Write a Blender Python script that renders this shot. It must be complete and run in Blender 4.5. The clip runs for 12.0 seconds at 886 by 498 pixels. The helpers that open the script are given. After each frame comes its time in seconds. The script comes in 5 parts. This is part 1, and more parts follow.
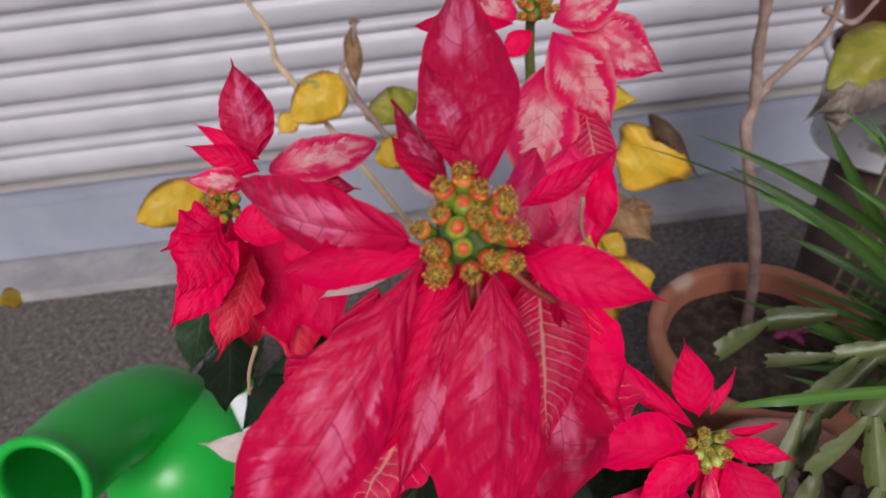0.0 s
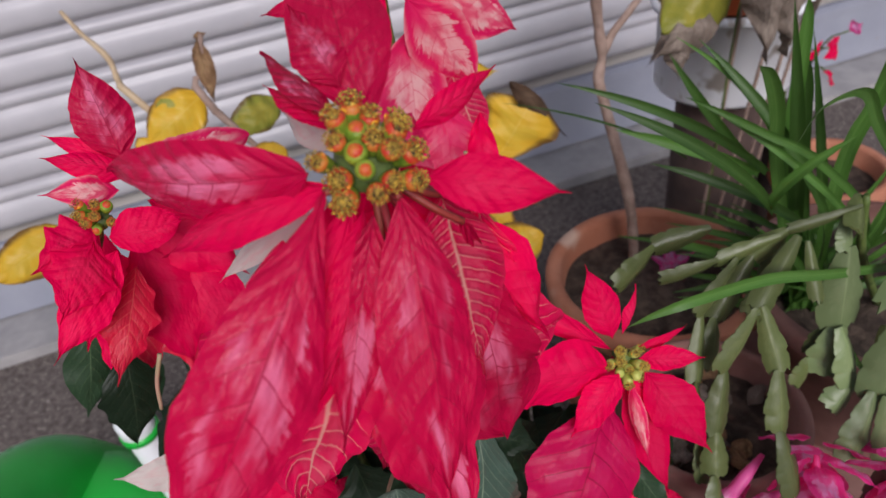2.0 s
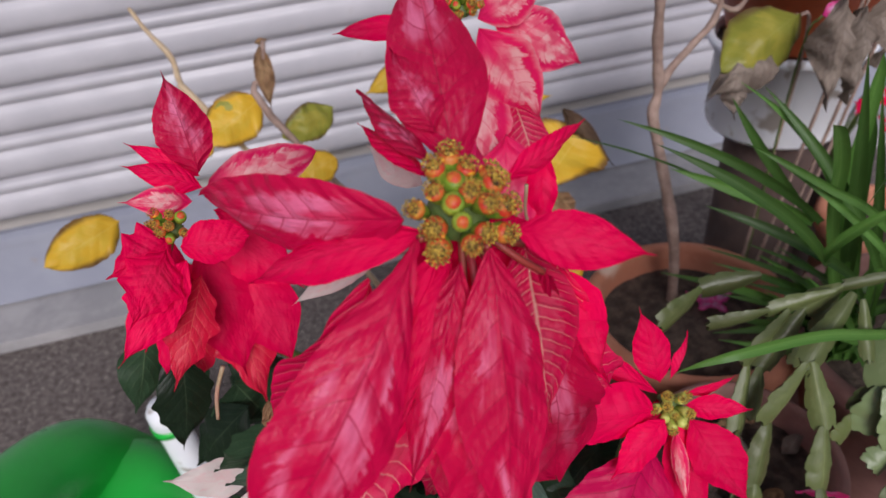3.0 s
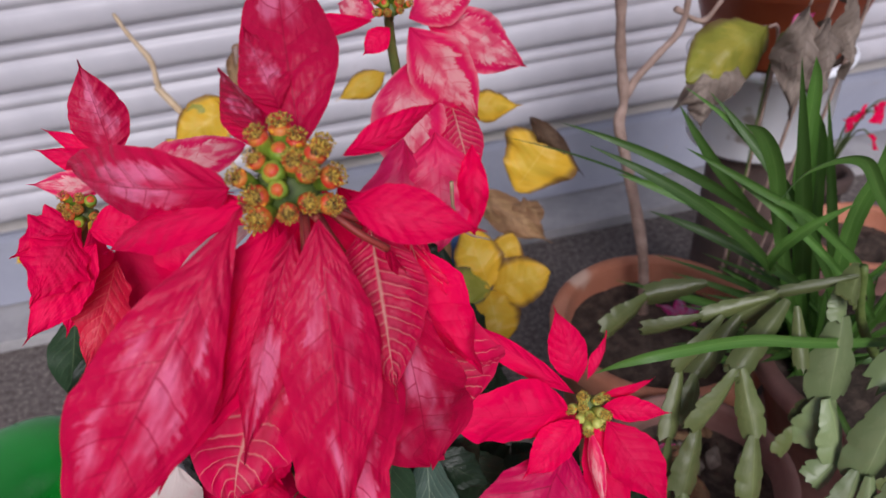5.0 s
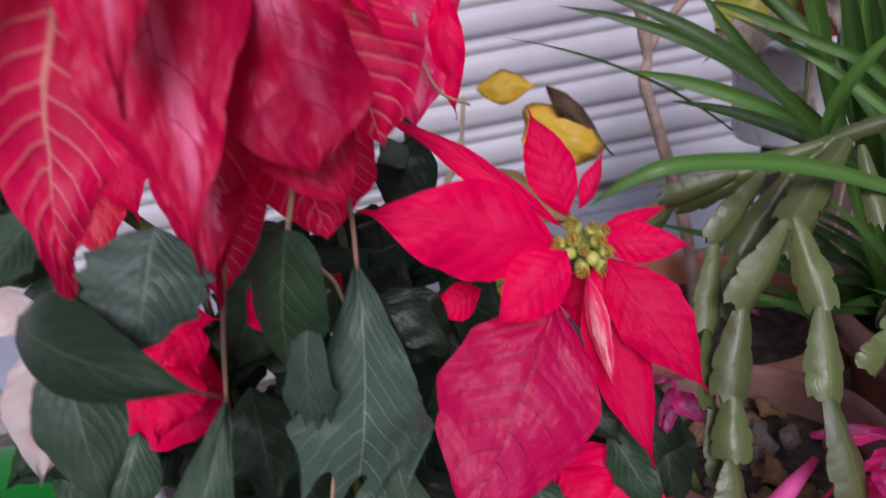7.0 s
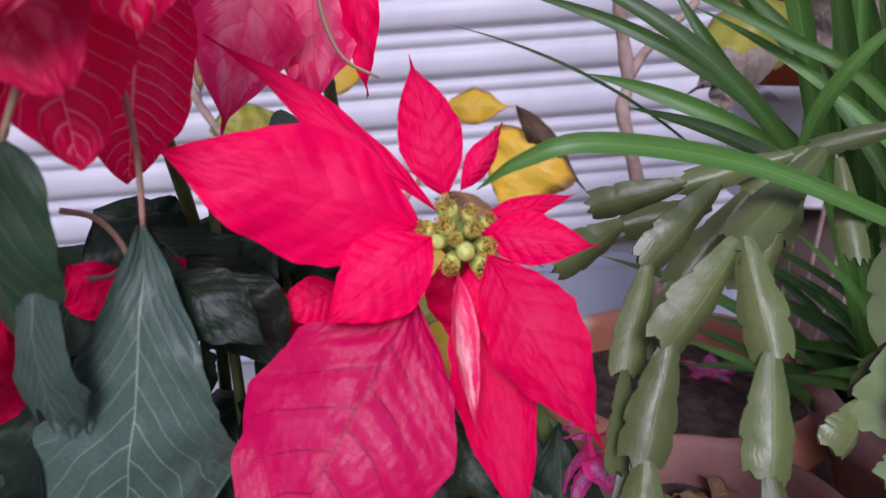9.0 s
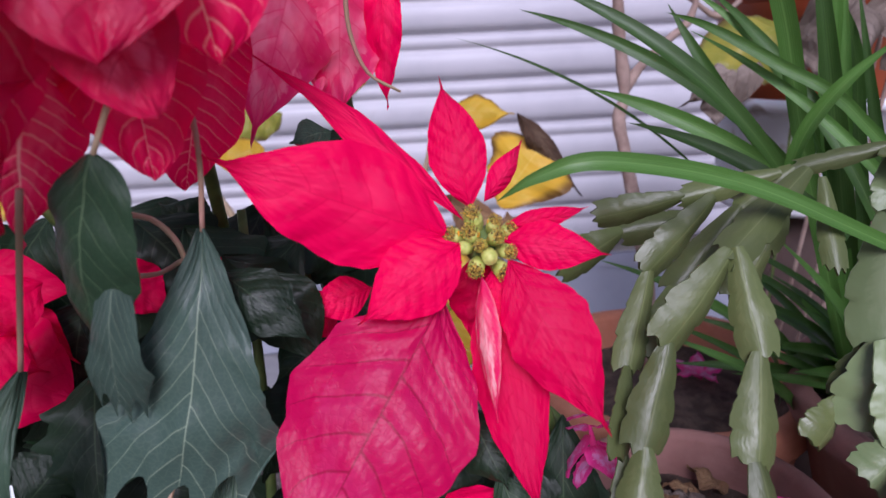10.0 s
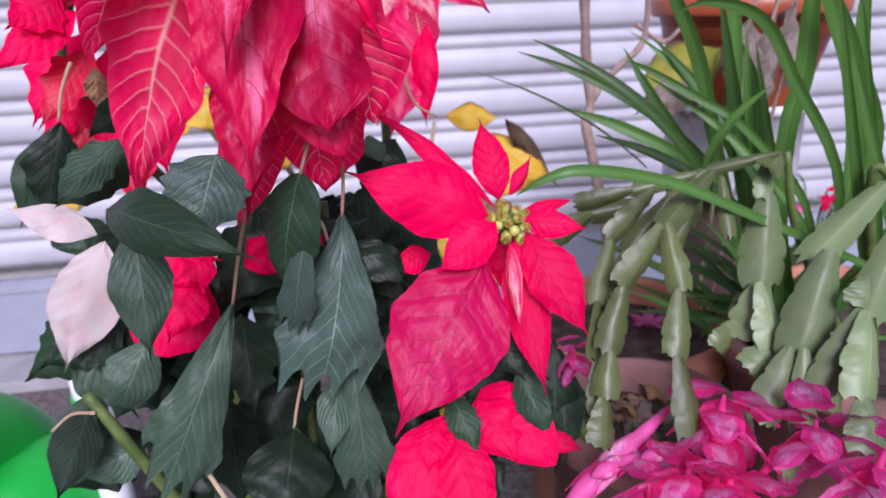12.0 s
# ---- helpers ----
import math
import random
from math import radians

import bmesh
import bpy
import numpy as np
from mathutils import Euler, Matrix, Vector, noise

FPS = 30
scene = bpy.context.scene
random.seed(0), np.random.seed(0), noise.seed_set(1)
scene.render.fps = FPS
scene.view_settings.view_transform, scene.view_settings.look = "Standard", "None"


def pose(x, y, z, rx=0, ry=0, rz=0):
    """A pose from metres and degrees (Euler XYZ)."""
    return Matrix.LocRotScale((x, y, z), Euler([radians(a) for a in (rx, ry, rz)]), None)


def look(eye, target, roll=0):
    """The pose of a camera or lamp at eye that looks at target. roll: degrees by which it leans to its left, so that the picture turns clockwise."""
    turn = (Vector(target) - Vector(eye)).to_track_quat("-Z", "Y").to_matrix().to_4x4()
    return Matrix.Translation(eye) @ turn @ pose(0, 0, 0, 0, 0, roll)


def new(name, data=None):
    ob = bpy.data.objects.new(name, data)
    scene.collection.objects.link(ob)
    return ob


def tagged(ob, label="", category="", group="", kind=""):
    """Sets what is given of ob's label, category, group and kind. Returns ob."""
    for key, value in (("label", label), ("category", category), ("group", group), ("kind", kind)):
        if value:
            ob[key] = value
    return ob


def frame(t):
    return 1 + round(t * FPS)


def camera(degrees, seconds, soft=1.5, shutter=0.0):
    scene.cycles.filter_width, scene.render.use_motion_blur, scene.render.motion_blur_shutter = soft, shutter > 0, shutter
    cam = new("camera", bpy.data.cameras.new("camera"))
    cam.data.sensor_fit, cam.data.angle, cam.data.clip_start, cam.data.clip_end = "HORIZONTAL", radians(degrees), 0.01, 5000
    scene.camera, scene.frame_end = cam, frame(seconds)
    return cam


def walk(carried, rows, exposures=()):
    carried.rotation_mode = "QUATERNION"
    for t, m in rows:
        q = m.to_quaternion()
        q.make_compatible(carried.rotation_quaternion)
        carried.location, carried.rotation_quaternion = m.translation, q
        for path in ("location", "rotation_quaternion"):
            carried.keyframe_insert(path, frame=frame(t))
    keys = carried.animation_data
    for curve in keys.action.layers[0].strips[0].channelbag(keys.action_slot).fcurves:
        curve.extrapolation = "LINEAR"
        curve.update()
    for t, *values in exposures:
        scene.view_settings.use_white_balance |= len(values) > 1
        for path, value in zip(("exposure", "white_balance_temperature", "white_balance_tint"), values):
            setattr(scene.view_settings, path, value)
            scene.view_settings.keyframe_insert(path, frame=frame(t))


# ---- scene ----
cam = camera(66.8, 12.0, shutter=0.3)
cam.data.dof.use_dof = True
cam.data.dof.focus_distance, cam.data.dof.aperture_fstop = 0.365, 10.0
PATH = [
    (0, (0.1316, 0.1296, 1.0920), (0.1375, 1.6836, -0.1669), -6.91),
    (0.5, (0.1318, 0.1184, 1.1035), (0.2909, 1.6900, -0.1231), -8.44),
    (1, (0.1372, 0.1092, 1.1040), (0.3559, 1.6620, -0.1374), -13.48),
    (1.5, (0.1360, 0.1106, 1.0597), (0.3993, 1.6372, -0.2053), -11.44),
    (2, (0.1174, 0.1139, 1.0657), (0.4572, 1.6272, -0.1970), -9.88),
    (2.5, (0.1101, 0.1240, 1.0523), (0.4258, 1.6783, -0.1661), -5.72),
    (3, (0.0986, 0.1258, 1.0836), (0.3791, 1.6694, -0.1567), -6.82),
    (3.5, (0.1208, 0.1169, 1.0756), (0.4205, 1.6738, -0.1436), -7.37),
    (5.5, (0.1757, 0.0796, 1.0568), (0.3763, 1.6764, -0.1306), -7.12),
    (6, (0.1875, 0.0594, 1.0307), (0.3761, 1.6671, -0.1439), -7.95),
    (6.5, (0.1837, 0.0897, 0.9502), (0.3715, 1.8314, -0.0147), -7.39),
    (7, (0.2012, 0.0705, 0.8399), (0.3154, 1.9066, 0.0552), -9.83),
    (7.5, (0.2472, 0.1001, 0.7789), (0.3208, 1.9768, 0.0915), -5.48),
    (9.3, (0.2721, 0.1282, 0.7726), (0.3980, 2.0226, 0.1437), -3.26),
    (9.5, (0.2674, 0.1200, 0.7747), (0.4122, 2.0036, 0.1181), -2.63),
    (10, (0.2534, 0.1030, 0.7857), (0.3996, 1.9928, 0.1477), -2.53),
    (10.5, (0.2538, 0.0837, 0.7814), (0.3710, 1.9890, 0.1847), -3.11),
    (11, (0.2262, 0.0371, 0.7952), (0.3667, 1.9344, 0.1784), -3.53),
    (11.5, (0.2062, -0.0100, 0.8220), (0.4355, 1.8635, 0.1608), -2.30),
    (12, (0.1858, -0.0581, 0.8405), (0.4363, 1.8022, 0.1502), -2.22),
]
walk(cam, [(t, look(eye, target, roll)) for t, eye, target, roll in PATH],
     [(0.0, 0.05, 6150, 17), (5.5, 0.12, 5950, 21), (7.0, 0.05, 5800, 26), (7.5, 0.38, 5700, 28), (9.5, 0.34, 5500, 31), (11.0, 0.42, 5500, 31), (12.0, 0.60, 5500, 31)])

# ---- world, light ----
world = bpy.data.worlds.new("sky")
scene.world = world
world.use_nodes = True
wn = world.node_tree
sky = wn.nodes.new("ShaderNodeTexSky")
sky.sky_type = "NISHITA"
sky.sun_disc = False
sky.sun_elevation, sky.sun_rotation = radians(36), radians(186)
sky.air_density, sky.dust_density = 1.0, 2.5
wn.links.new(sky.outputs[0], wn.nodes["Background"].inputs[0])
wn.nodes["Background"].inputs[1].default_value = 0.058
sun_data = bpy.data.lights.new("sun", "SUN")
sun_data.energy, sun_data.angle, sun_data.color = 2.65, radians(26), (1.0, 0.96, 0.9)
sun = new("sun", sun_data)
sun.matrix_world = look((0, 0, 5), (0.22, 2.1, 3.47))


# ---- materials ----
def col(*c):
    return (*c, 1.0)


class Mat:
    """A node material under construction."""

    def __init__(self, name):
        self.m = bpy.data.materials.new(name)
        self.m.use_nodes = True
        self.t = self.m.node_tree
        self.b = self.t.nodes["Principled BSDF"]
        self.out = self.t.nodes["Material Output"]

    def put(self, a, sock):
        if isinstance(a, (int, float)):
            sock.default_value = a
        elif isinstance(a, tuple):
            sock.default_value = a
        else:
            self.t.links.new(a, sock)

    def math(self, op, a, b=0.0, c=0.0, clamp=False):
        n = self.t.nodes.new("ShaderNodeMath")
        n.operation, n.use_clamp = op, clamp
        for s, v in zip(n.inputs, (a, b, c)):
            self.put(v, s)
        return n.outputs[0]

    def smooth(self, v, lo, hi, a=0.0, b=1.0):
        n = self.t.nodes.new("ShaderNodeMapRange")
        n.interpolation_type = "SMOOTHSTEP"
        for i, w in enumerate((v, lo, hi, a, b)):
            self.put(w, n.inputs[i])
        return n.outputs[0]

    def mix(self, f, a, b, blend="MIX"):
        n = self.t.nodes.new("ShaderNodeMix")
        n.data_type, n.blend_type = "RGBA", blend
        self.put(f, n.inputs[0])
        self.put(a, n.inputs[6])
        self.put(b, n.inputs[7])
        return n.outputs[2]

    def coords(self, which="Object"):
        return self.t.nodes.new("ShaderNodeTexCoord").outputs[which]

    def noise(self, scale, detail=3.0, rough=0.55, at=None, seed=None, stretch=None):
        n = self.t.nodes.new("ShaderNodeTexNoise")
        n.inputs["Scale"].default_value, n.inputs["Detail"].default_value, n.inputs["Roughness"].default_value = scale, detail, rough
        src = at or self.coords()
        if stretch:
            mp = self.t.nodes.new("ShaderNodeMapping")
            mp.inputs["Scale"].default_value = stretch
            self.t.links.new(src, mp.inputs[0])
            src = mp.outputs[0]
        self.t.links.new(src, n.inputs["Vector"])
        if seed is not None:
            n.noise_dimensions = "4D"
            self.t.links.new(seed, n.inputs["W"])
        return n.outputs[0]

    def random(self):
        return self.t.nodes.new("ShaderNodeObjectInfo").outputs["Random"]

    def bump(self, h, dist=0.001, strength=0.6):
        n = self.t.nodes.new("ShaderNodeBump")
        n.inputs["Distance"].default_value, n.inputs["Strength"].default_value = dist, strength
        self.t.links.new(h, n.inputs["Height"])
        self.t.links.new(n.outputs[0], self.b.inputs["Normal"])
        return n

    def done(self, colour, rough=0.6, metal=0.0, spec=0.5):
        self.put(colour, self.b.inputs["Base Color"])
        self.put(rough, self.b.inputs["Roughness"])
        self.b.inputs["Metallic"].default_value = metal
        self.b.inputs["Specular IOR Level"].default_value = spec
        return self.m


def thin(mt, colour, amount):
    """Lets some light through a leaf."""
    tr = mt.t.nodes.new("ShaderNodeBsdfTranslucent")
    mt.put(colour, tr.inputs[0])
    ms = mt.t.nodes.new("ShaderNodeMixShader")
    ms.inputs[0].default_value = amount
    mt.t.links.new(mt.b.outputs[0], ms.inputs[1])
    mt.t.links.new(tr.outputs[0], ms.inputs[2])
    mt.t.links.new(ms.outputs[0], mt.out.inputs[0])


def leaf_material(name, base, vein, pale, n_veins=8.0, slant=1.8, vein_w=0.10, vein_amt=0.2, rib_amt=0.3, patch=0.0, edge=None, rough=0.42,
                  light=0.34, rib_w=0.03, blotch=0.2, relief=0.0016, patch_lo=0.44, patch_hi=0.60, scratch=0.0, feather=0.85, spec=0.25, margin=0.0, puff=0.16, vary=(0.86, 1.10), mesh=0.0):
    """A leaf's surface: midrib, tapering side veins with the blade puffed up between them, pale clouds along the veins, blotches and scratches."""
    mt = Mat(name)
    uv = mt.t.nodes.new("ShaderNodeUVMap")
    uv.uv_map = "leaf"
    sp = mt.t.nodes.new("ShaderNodeSeparateXYZ")
    mt.t.links.new(uv.outputs[0], sp.inputs[0])
    rnd = mt.random()
    seed = mt.math("MULTIPLY", rnd, 37.0)
    wob = mt.math("MULTIPLY", mt.math("SUBTRACT", mt.noise(5.0, 2.0, at=uv.outputs[0], seed=seed), 0.5), 0.035)
    off = mt.math("SUBTRACT", sp.outputs[0], 0.5)
    side = mt.math("ABSOLUTE", mt.math("MULTIPLY", off, 2.0))
    stagger = mt.math("MULTIPLY", mt.math("SIGN", off), 0.22)
    along = mt.math("ADD", sp.outputs[1], wob)
    ph = mt.math("SUBTRACT", mt.math("MULTIPLY", along, n_veins), mt.math("MULTIPLY", mt.math("POWER", side, 1.25), slant))
    ph = mt.math("ADD", ph, stagger)
    pp = mt.math("PINGPONG", ph, 0.5)
    reach = mt.smooth(side, 0.15, feather, 1.0, 0.0)
    wide = mt.math("ADD", mt.math("MULTIPLY", reach, vein_w * 0.6), vein_w * 0.4)
    vein_mask = mt.math("MULTIPLY", mt.math("SUBTRACT", 1.0, mt.math("DIVIDE", pp, wide), clamp=True), mt.smooth(side, feather, 1.02, 1.0, 0.0))
    taper = mt.smooth(sp.outputs[1], 0.3, 1.0, 1.0, 0.3)
    rib = mt.smooth(mt.math("DIVIDE", side, taper), 0.0, rib_w * 1.6, 1.0, 0.0)
    blot = mt.noise(26.0, 4.0, seed=seed)
    flow = mt.t.nodes.new("ShaderNodeCombineXYZ")
    mt.put(mt.math("MULTIPLY", sp.outputs[0], 1.1), flow.inputs[0])
    mt.put(mt.math("SUBTRACT", mt.math("MULTIPLY", along, 5.0), mt.math("MULTIPLY", side, 0.8)), flow.inputs[1])
    cloud = mt.noise(3.0, 4.0, 0.55, at=flow.outputs[0], seed=seed)
    big = mt.noise(2.4, 3.0, at=uv.outputs[0], seed=seed)
    c = mt.mix(mt.math("MULTIPLY", mt.smooth(blot, 0.4, 0.75), blotch), base, tuple(min(1.0, 0.6 * x) for x in base[:3]) + (1.0,))
    if patch:
        key = mt.t.nodes.new("ShaderNodeCombineXYZ")
        mt.put(mt.math("FLOOR", ph), key.inputs[0])
        mt.put(mt.math("ADD", mt.math("SIGN", off), 5.0), key.inputs[1])
        mt.put(seed, key.inputs[2])
        dice = mt.t.nodes.new("ShaderNodeTexWhiteNoise")
        mt.t.links.new(key.outputs[0], dice.inputs["Vector"])
        pick = mt.t.nodes.new("ShaderNodeSeparateColor")
        mt.t.links.new(dice.outputs["Color"], pick.inputs[0])
        far = mt.smooth(pick.outputs[0], 0.0, 1.0, 0.74, 1.0)
        fray = mt.noise(9.0, 5.0, 0.6, at=flow.outputs[0], seed=seed)
        frayed = mt.math("ADD", side, mt.math("ADD", mt.math("MULTIPLY", mt.math("SUBTRACT", cloud, 0.5), 0.7), mt.math("MULTIPLY", mt.math("SUBTRACT", fray, 0.5), 0.7)))
        panel = mt.math("SUBTRACT", 1.0, mt.smooth(mt.math("DIVIDE", frayed, far), 0.56, 0.74))
        panel = mt.math("MULTIPLY", panel, mt.smooth(pp, 0.0, 0.06, 0.55, 1.0))
        panel = mt.math("MULTIPLY", panel, mt.smooth(pick.outputs[1], 0.05, 0.75, 0.8, 1.0))
        panel = mt.math("MULTIPLY", panel, mt.smooth(mt.noise(5.0, 3.0, 0.5, at=uv.outputs[0], seed=seed), 0.38, 0.56, 0.22, 1.0))
        ends = mt.math("MULTIPLY", mt.smooth(sp.outputs[1], 0.12, 0.34), mt.smooth(sp.outputs[1], 0.72, 0.96, 1.0, 0.0))
        pm = mt.math("MULTIPLY", mt.math("MULTIPLY", panel, ends), mt.smooth(big, patch_lo - 0.12, patch_hi - 0.04))
        c = mt.mix(mt.math("MULTIPLY", pm, patch), c, pale)
    if margin:
        c = mt.mix(mt.math("MULTIPLY", mt.smooth(mt.math("ADD", side, mt.math("MULTIPLY", cloud, 0.5)), 1.0, 1.35), margin), c, pale)
    if scratch:
        c = mt.mix(mt.math("MULTIPLY", mt.smooth(mt.noise(60.0, 3.0, 0.7, seed=seed, stretch=(1.0, 0.6, 0.35)), 0.70, 0.76), scratch), c, pale)
    if edge:
        c = mt.mix(mt.math("MULTIPLY", mt.smooth(mt.math("ADD", side, mt.math("MULTIPLY", big, 0.6)), 1.0, 1.3), 0.9), c, edge)
    net = 0.0
    if mesh:
        webbed = mt.t.nodes.new("ShaderNodeMapping")
        webbed.inputs["Scale"].default_value = (1.0, 2.2, 1.0)
        mt.t.links.new(uv.outputs[0], webbed.inputs[0])
        web = mt.t.nodes.new("ShaderNodeTexVoronoi")
        web.feature = "DISTANCE_TO_EDGE"
        web.inputs["Scale"].default_value = 21.0
        mt.t.links.new(webbed.outputs[0], web.inputs["Vector"])
        net = mt.math("MULTIPLY", mt.smooth(web.outputs["Distance"], 0.0, 0.10, 1.0, 0.0), mesh)
        c = mt.mix(net, c, vein)
    c = mt.mix(mt.math("MULTIPLY", vein_mask, vein_amt), c, vein)
    c = mt.mix(mt.math("MULTIPLY", rib, rib_amt), c, vein)
    hue = mt.t.nodes.new("ShaderNodeHueSaturation")
    mt.put(mt.smooth(rnd, 0.0, 1.0, vary[0], vary[1]), hue.inputs["Value"])
    mt.t.links.new(c, hue.inputs["Color"])
    c = hue.outputs[0]
    pillow = mt.math("MULTIPLY", mt.smooth(pp, 0.0, 0.38), mt.smooth(side, 0.0, 0.12))
    cell = mt.t.nodes.new("ShaderNodeTexVoronoi")
    cell.feature = "SMOOTH_F1"
    cell.inputs["Scale"].default_value = 22.0
    mt.t.links.new(uv.outputs[0], cell.inputs["Vector"])
    h = mt.math("ADD", mt.math("MULTIPLY", pillow, puff), mt.math("MULTIPLY", mt.noise(120.0, 3.0), 0.14))
    h = mt.math("ADD", h, mt.math("MULTIPLY", cell.outputs[0], -0.25))
    h = mt.math("ADD", h, mt.math("MULTIPLY", mt.noise(22.0, 2.0, seed=seed), 0.3))
    h = mt.math("SUBTRACT", h, mt.math("MULTIPLY", net, 0.4))
    mt.bump(h, relief, 0.8)
    m = mt.done(c, mt.smooth(blot, 0.3, 0.8, rough - 0.06, rough + 0.12), spec=spec)
    thin(mt, c, light)
    return m


RED = col(0.82, 0.0012, 0.080)
M_MARBLE = leaf_material("bract_marbled", col(0.58, 0.001, 0.060), col(0.34, 0.001, 0.035), col(0.86, 0.22, 0.40), patch=0.80, patch_lo=0.54, patch_hi=0.64, vein_w=0.045, vein_amt=0.6, rib_amt=0.75, rib_w=0.020, blotch=0.2, n_veins=9.0, slant=1.4, light=0.34, mesh=0.08, relief=0.0024, puff=0.3)
M_PINK = leaf_material("bract_pink", col(0.84, 0.012, 0.13), col(0.72, 0.012, 0.09), col(0.97, 0.62, 0.60), patch=0.85, vein_w=0.06, vein_amt=0.25, rib_amt=0.3, rib_w=0.02, blotch=0.1, patch_lo=0.36, patch_hi=0.58, margin=0.45, light=0.42)
M_ROSE = leaf_material("bract_rose", col(0.88, 0.020, 0.16), col(0.78, 0.010, 0.10), col(0.96, 0.34, 0.44), patch=0.55, vein_w=0.05, vein_amt=0.35, rib_amt=0.4, rib_w=0.02, blotch=0.1, patch_lo=0.38, patch_hi=0.58, margin=0.15, light=0.46, relief=0.0024, puff=0.3)
M_RED = leaf_material("bract_red", RED, col(0.60, 0.002, 0.045), col(0.90, 0.16, 0.30), patch=0.10, spec=0.08, rough=0.5, relief=0.0024, puff=0.22, vein_w=0.05, vein_amt=0.3, rib_amt=0.35, rib_w=0.014, blotch=0.15, light=0.32, slant=1.4, scratch=0.12)
M_RED_OLD = leaf_material("bract_red_weathered", col(0.66, 0.0015, 0.095), col(0.34, 0.001, 0.04), col(0.90, 0.16, 0.48), patch=0.10, vein_w=0.06, vein_amt=0.9, rib_amt=0.8, rib_w=0.016, blotch=0.12, light=0.34, slant=1.5, n_veins=8.0, scratch=0.55, relief=0.0028, puff=0.34, mesh=0.06)
M_UNDER = leaf_material("bract_underside", col(0.86, 0.005, 0.105), col(0.96, 0.58, 0.46), col(0.92, 0.18, 0.28), patch=0.4, vein_w=0.12, vein_amt=0.5, rib_amt=0.75, rib_w=0.042, n_veins=16.0, slant=2.1, blotch=0.2, feather=0.8, margin=0.12, light=0.54, relief=0.0026, puff=0.34)
M_VEINED = leaf_material("bract_underside_dark", col(0.84, 0.005, 0.105), col(0.95, 0.46, 0.44), col(0.90, 0.14, 0.26), patch=0.25, vein_w=0.10, vein_amt=0.5, rib_amt=0.75, rib_w=0.03, n_veins=16.0, slant=2.1, blotch=0.2, feather=0.9, light=0.54, relief=0.0026, puff=0.34)
M_ORANGE_UNDER = leaf_material("bract_underside_orange", col(0.74, 0.008, 0.055), col(0.88, 0.22, 0.18), col(0.84, 0.14, 0.18), patch=0.3, vein_w=0.10, vein_amt=0.35, rib_amt=0.5, rib_w=0.02, n_veins=10.0, slant=2.2, blotch=0.2)
M_CREAM = leaf_material("bract_cream", col(0.74, 0.66, 0.62), col(0.74, 0.56, 0.52), col(0.80, 0.34, 0.38), patch=0.35, vein_w=0.06, vein_amt=0.10, rib_amt=0.15, blotch=0.02, margin=0.25, relief=0.001)
M_GREEN = leaf_material("leaf_dark_green", col(0.016, 0.036, 0.017), col(0.09, 0.14, 0.07), col(0.029, 0.056, 0.031), patch=0.3, vein_w=0.045, vein_amt=0.5, rib_amt=0.6, rib_w=0.022, n_veins=8.0, slant=2.6, rough=0.42, light=0.10, spec=0.2, relief=0.001, vary=(0.45, 1.35), mesh=0.06)
M_GREY = leaf_material("leaf_grey_green", col(0.044, 0.080, 0.050), col(0.20, 0.27, 0.16), col(0.066, 0.105, 0.072), patch=0.4, vein_w=0.045, vein_amt=0.55, rib_amt=0.7, rib_w=0.018, n_veins=8.0, slant=4.2, rough=0.42, light=0.15, feather=0.97, spec=0.28, vary=(0.5, 1.25), mesh=0.06)
M_PALE = leaf_material("leaf_pale_underside", col(0.046, 0.082, 0.062), col(0.27, 0.34, 0.23), col(0.064, 0.104, 0.080), patch=0.4, vein_w=0.045, vein_amt=0.6, rib_amt=0.7, rib_w=0.018, n_veins=8.0, slant=4.2, rough=0.46, light=0.18, feather=0.97, spec=0.40, vary=(0.95, 1.15), mesh=0.06)
M_YELLOW = leaf_material("leaf_yellow", col(0.72, 0.44, 0.030), col(0.76, 0.58, 0.14), col(0.62, 0.52, 0.07), patch=0.35, vein_amt=0.25, rib_amt=0.4, edge=col(0.13, 0.065, 0.03), light=0.3)
M_OLIVE = leaf_material("leaf_olive", col(0.28, 0.29, 0.04), col(0.40, 0.38, 0.10), col(0.45, 0.38, 0.06), patch=0.7, vein_amt=0.3, edge=col(0.14, 0.085, 0.04), light=0.25)
M_DRY = leaf_material("leaf_dry", col(0.25, 0.145, 0.075), col(0.12, 0.07, 0.045), col(0.42, 0.28, 0.14), patch=0.7, vein_amt=0.4, rough=0.8, light=0.12, relief=0.004)
M_ASH = leaf_material("leaf_withered", col(0.17, 0.135, 0.11), col(0.08, 0.06, 0.05), col(0.29, 0.24, 0.20), patch=0.7, vein_amt=0.4, rough=0.9, light=0.08, relief=0.005)
M_SCORCH = leaf_material("leaf_scorched", col(0.085, 0.05, 0.03), col(0.04, 0.025, 0.02), col(0.16, 0.11, 0.07), patch=0.6, vein_amt=0.4, rough=0.9, light=0.05, relief=0.005)
M_STRAP = leaf_material("strap_leaf", col(0.062, 0.155, 0.025), col(0.14, 0.28, 0.065), col(0.115, 0.24, 0.060), patch=0.4, n_veins=0.0, slant=6.0, vein_w=0.2, vein_amt=0.45, rib_amt=0.6, rib_w=0.06, rough=0.40, light=0.30, relief=0.0004, spec=0.45, vary=(0.55, 1.35))
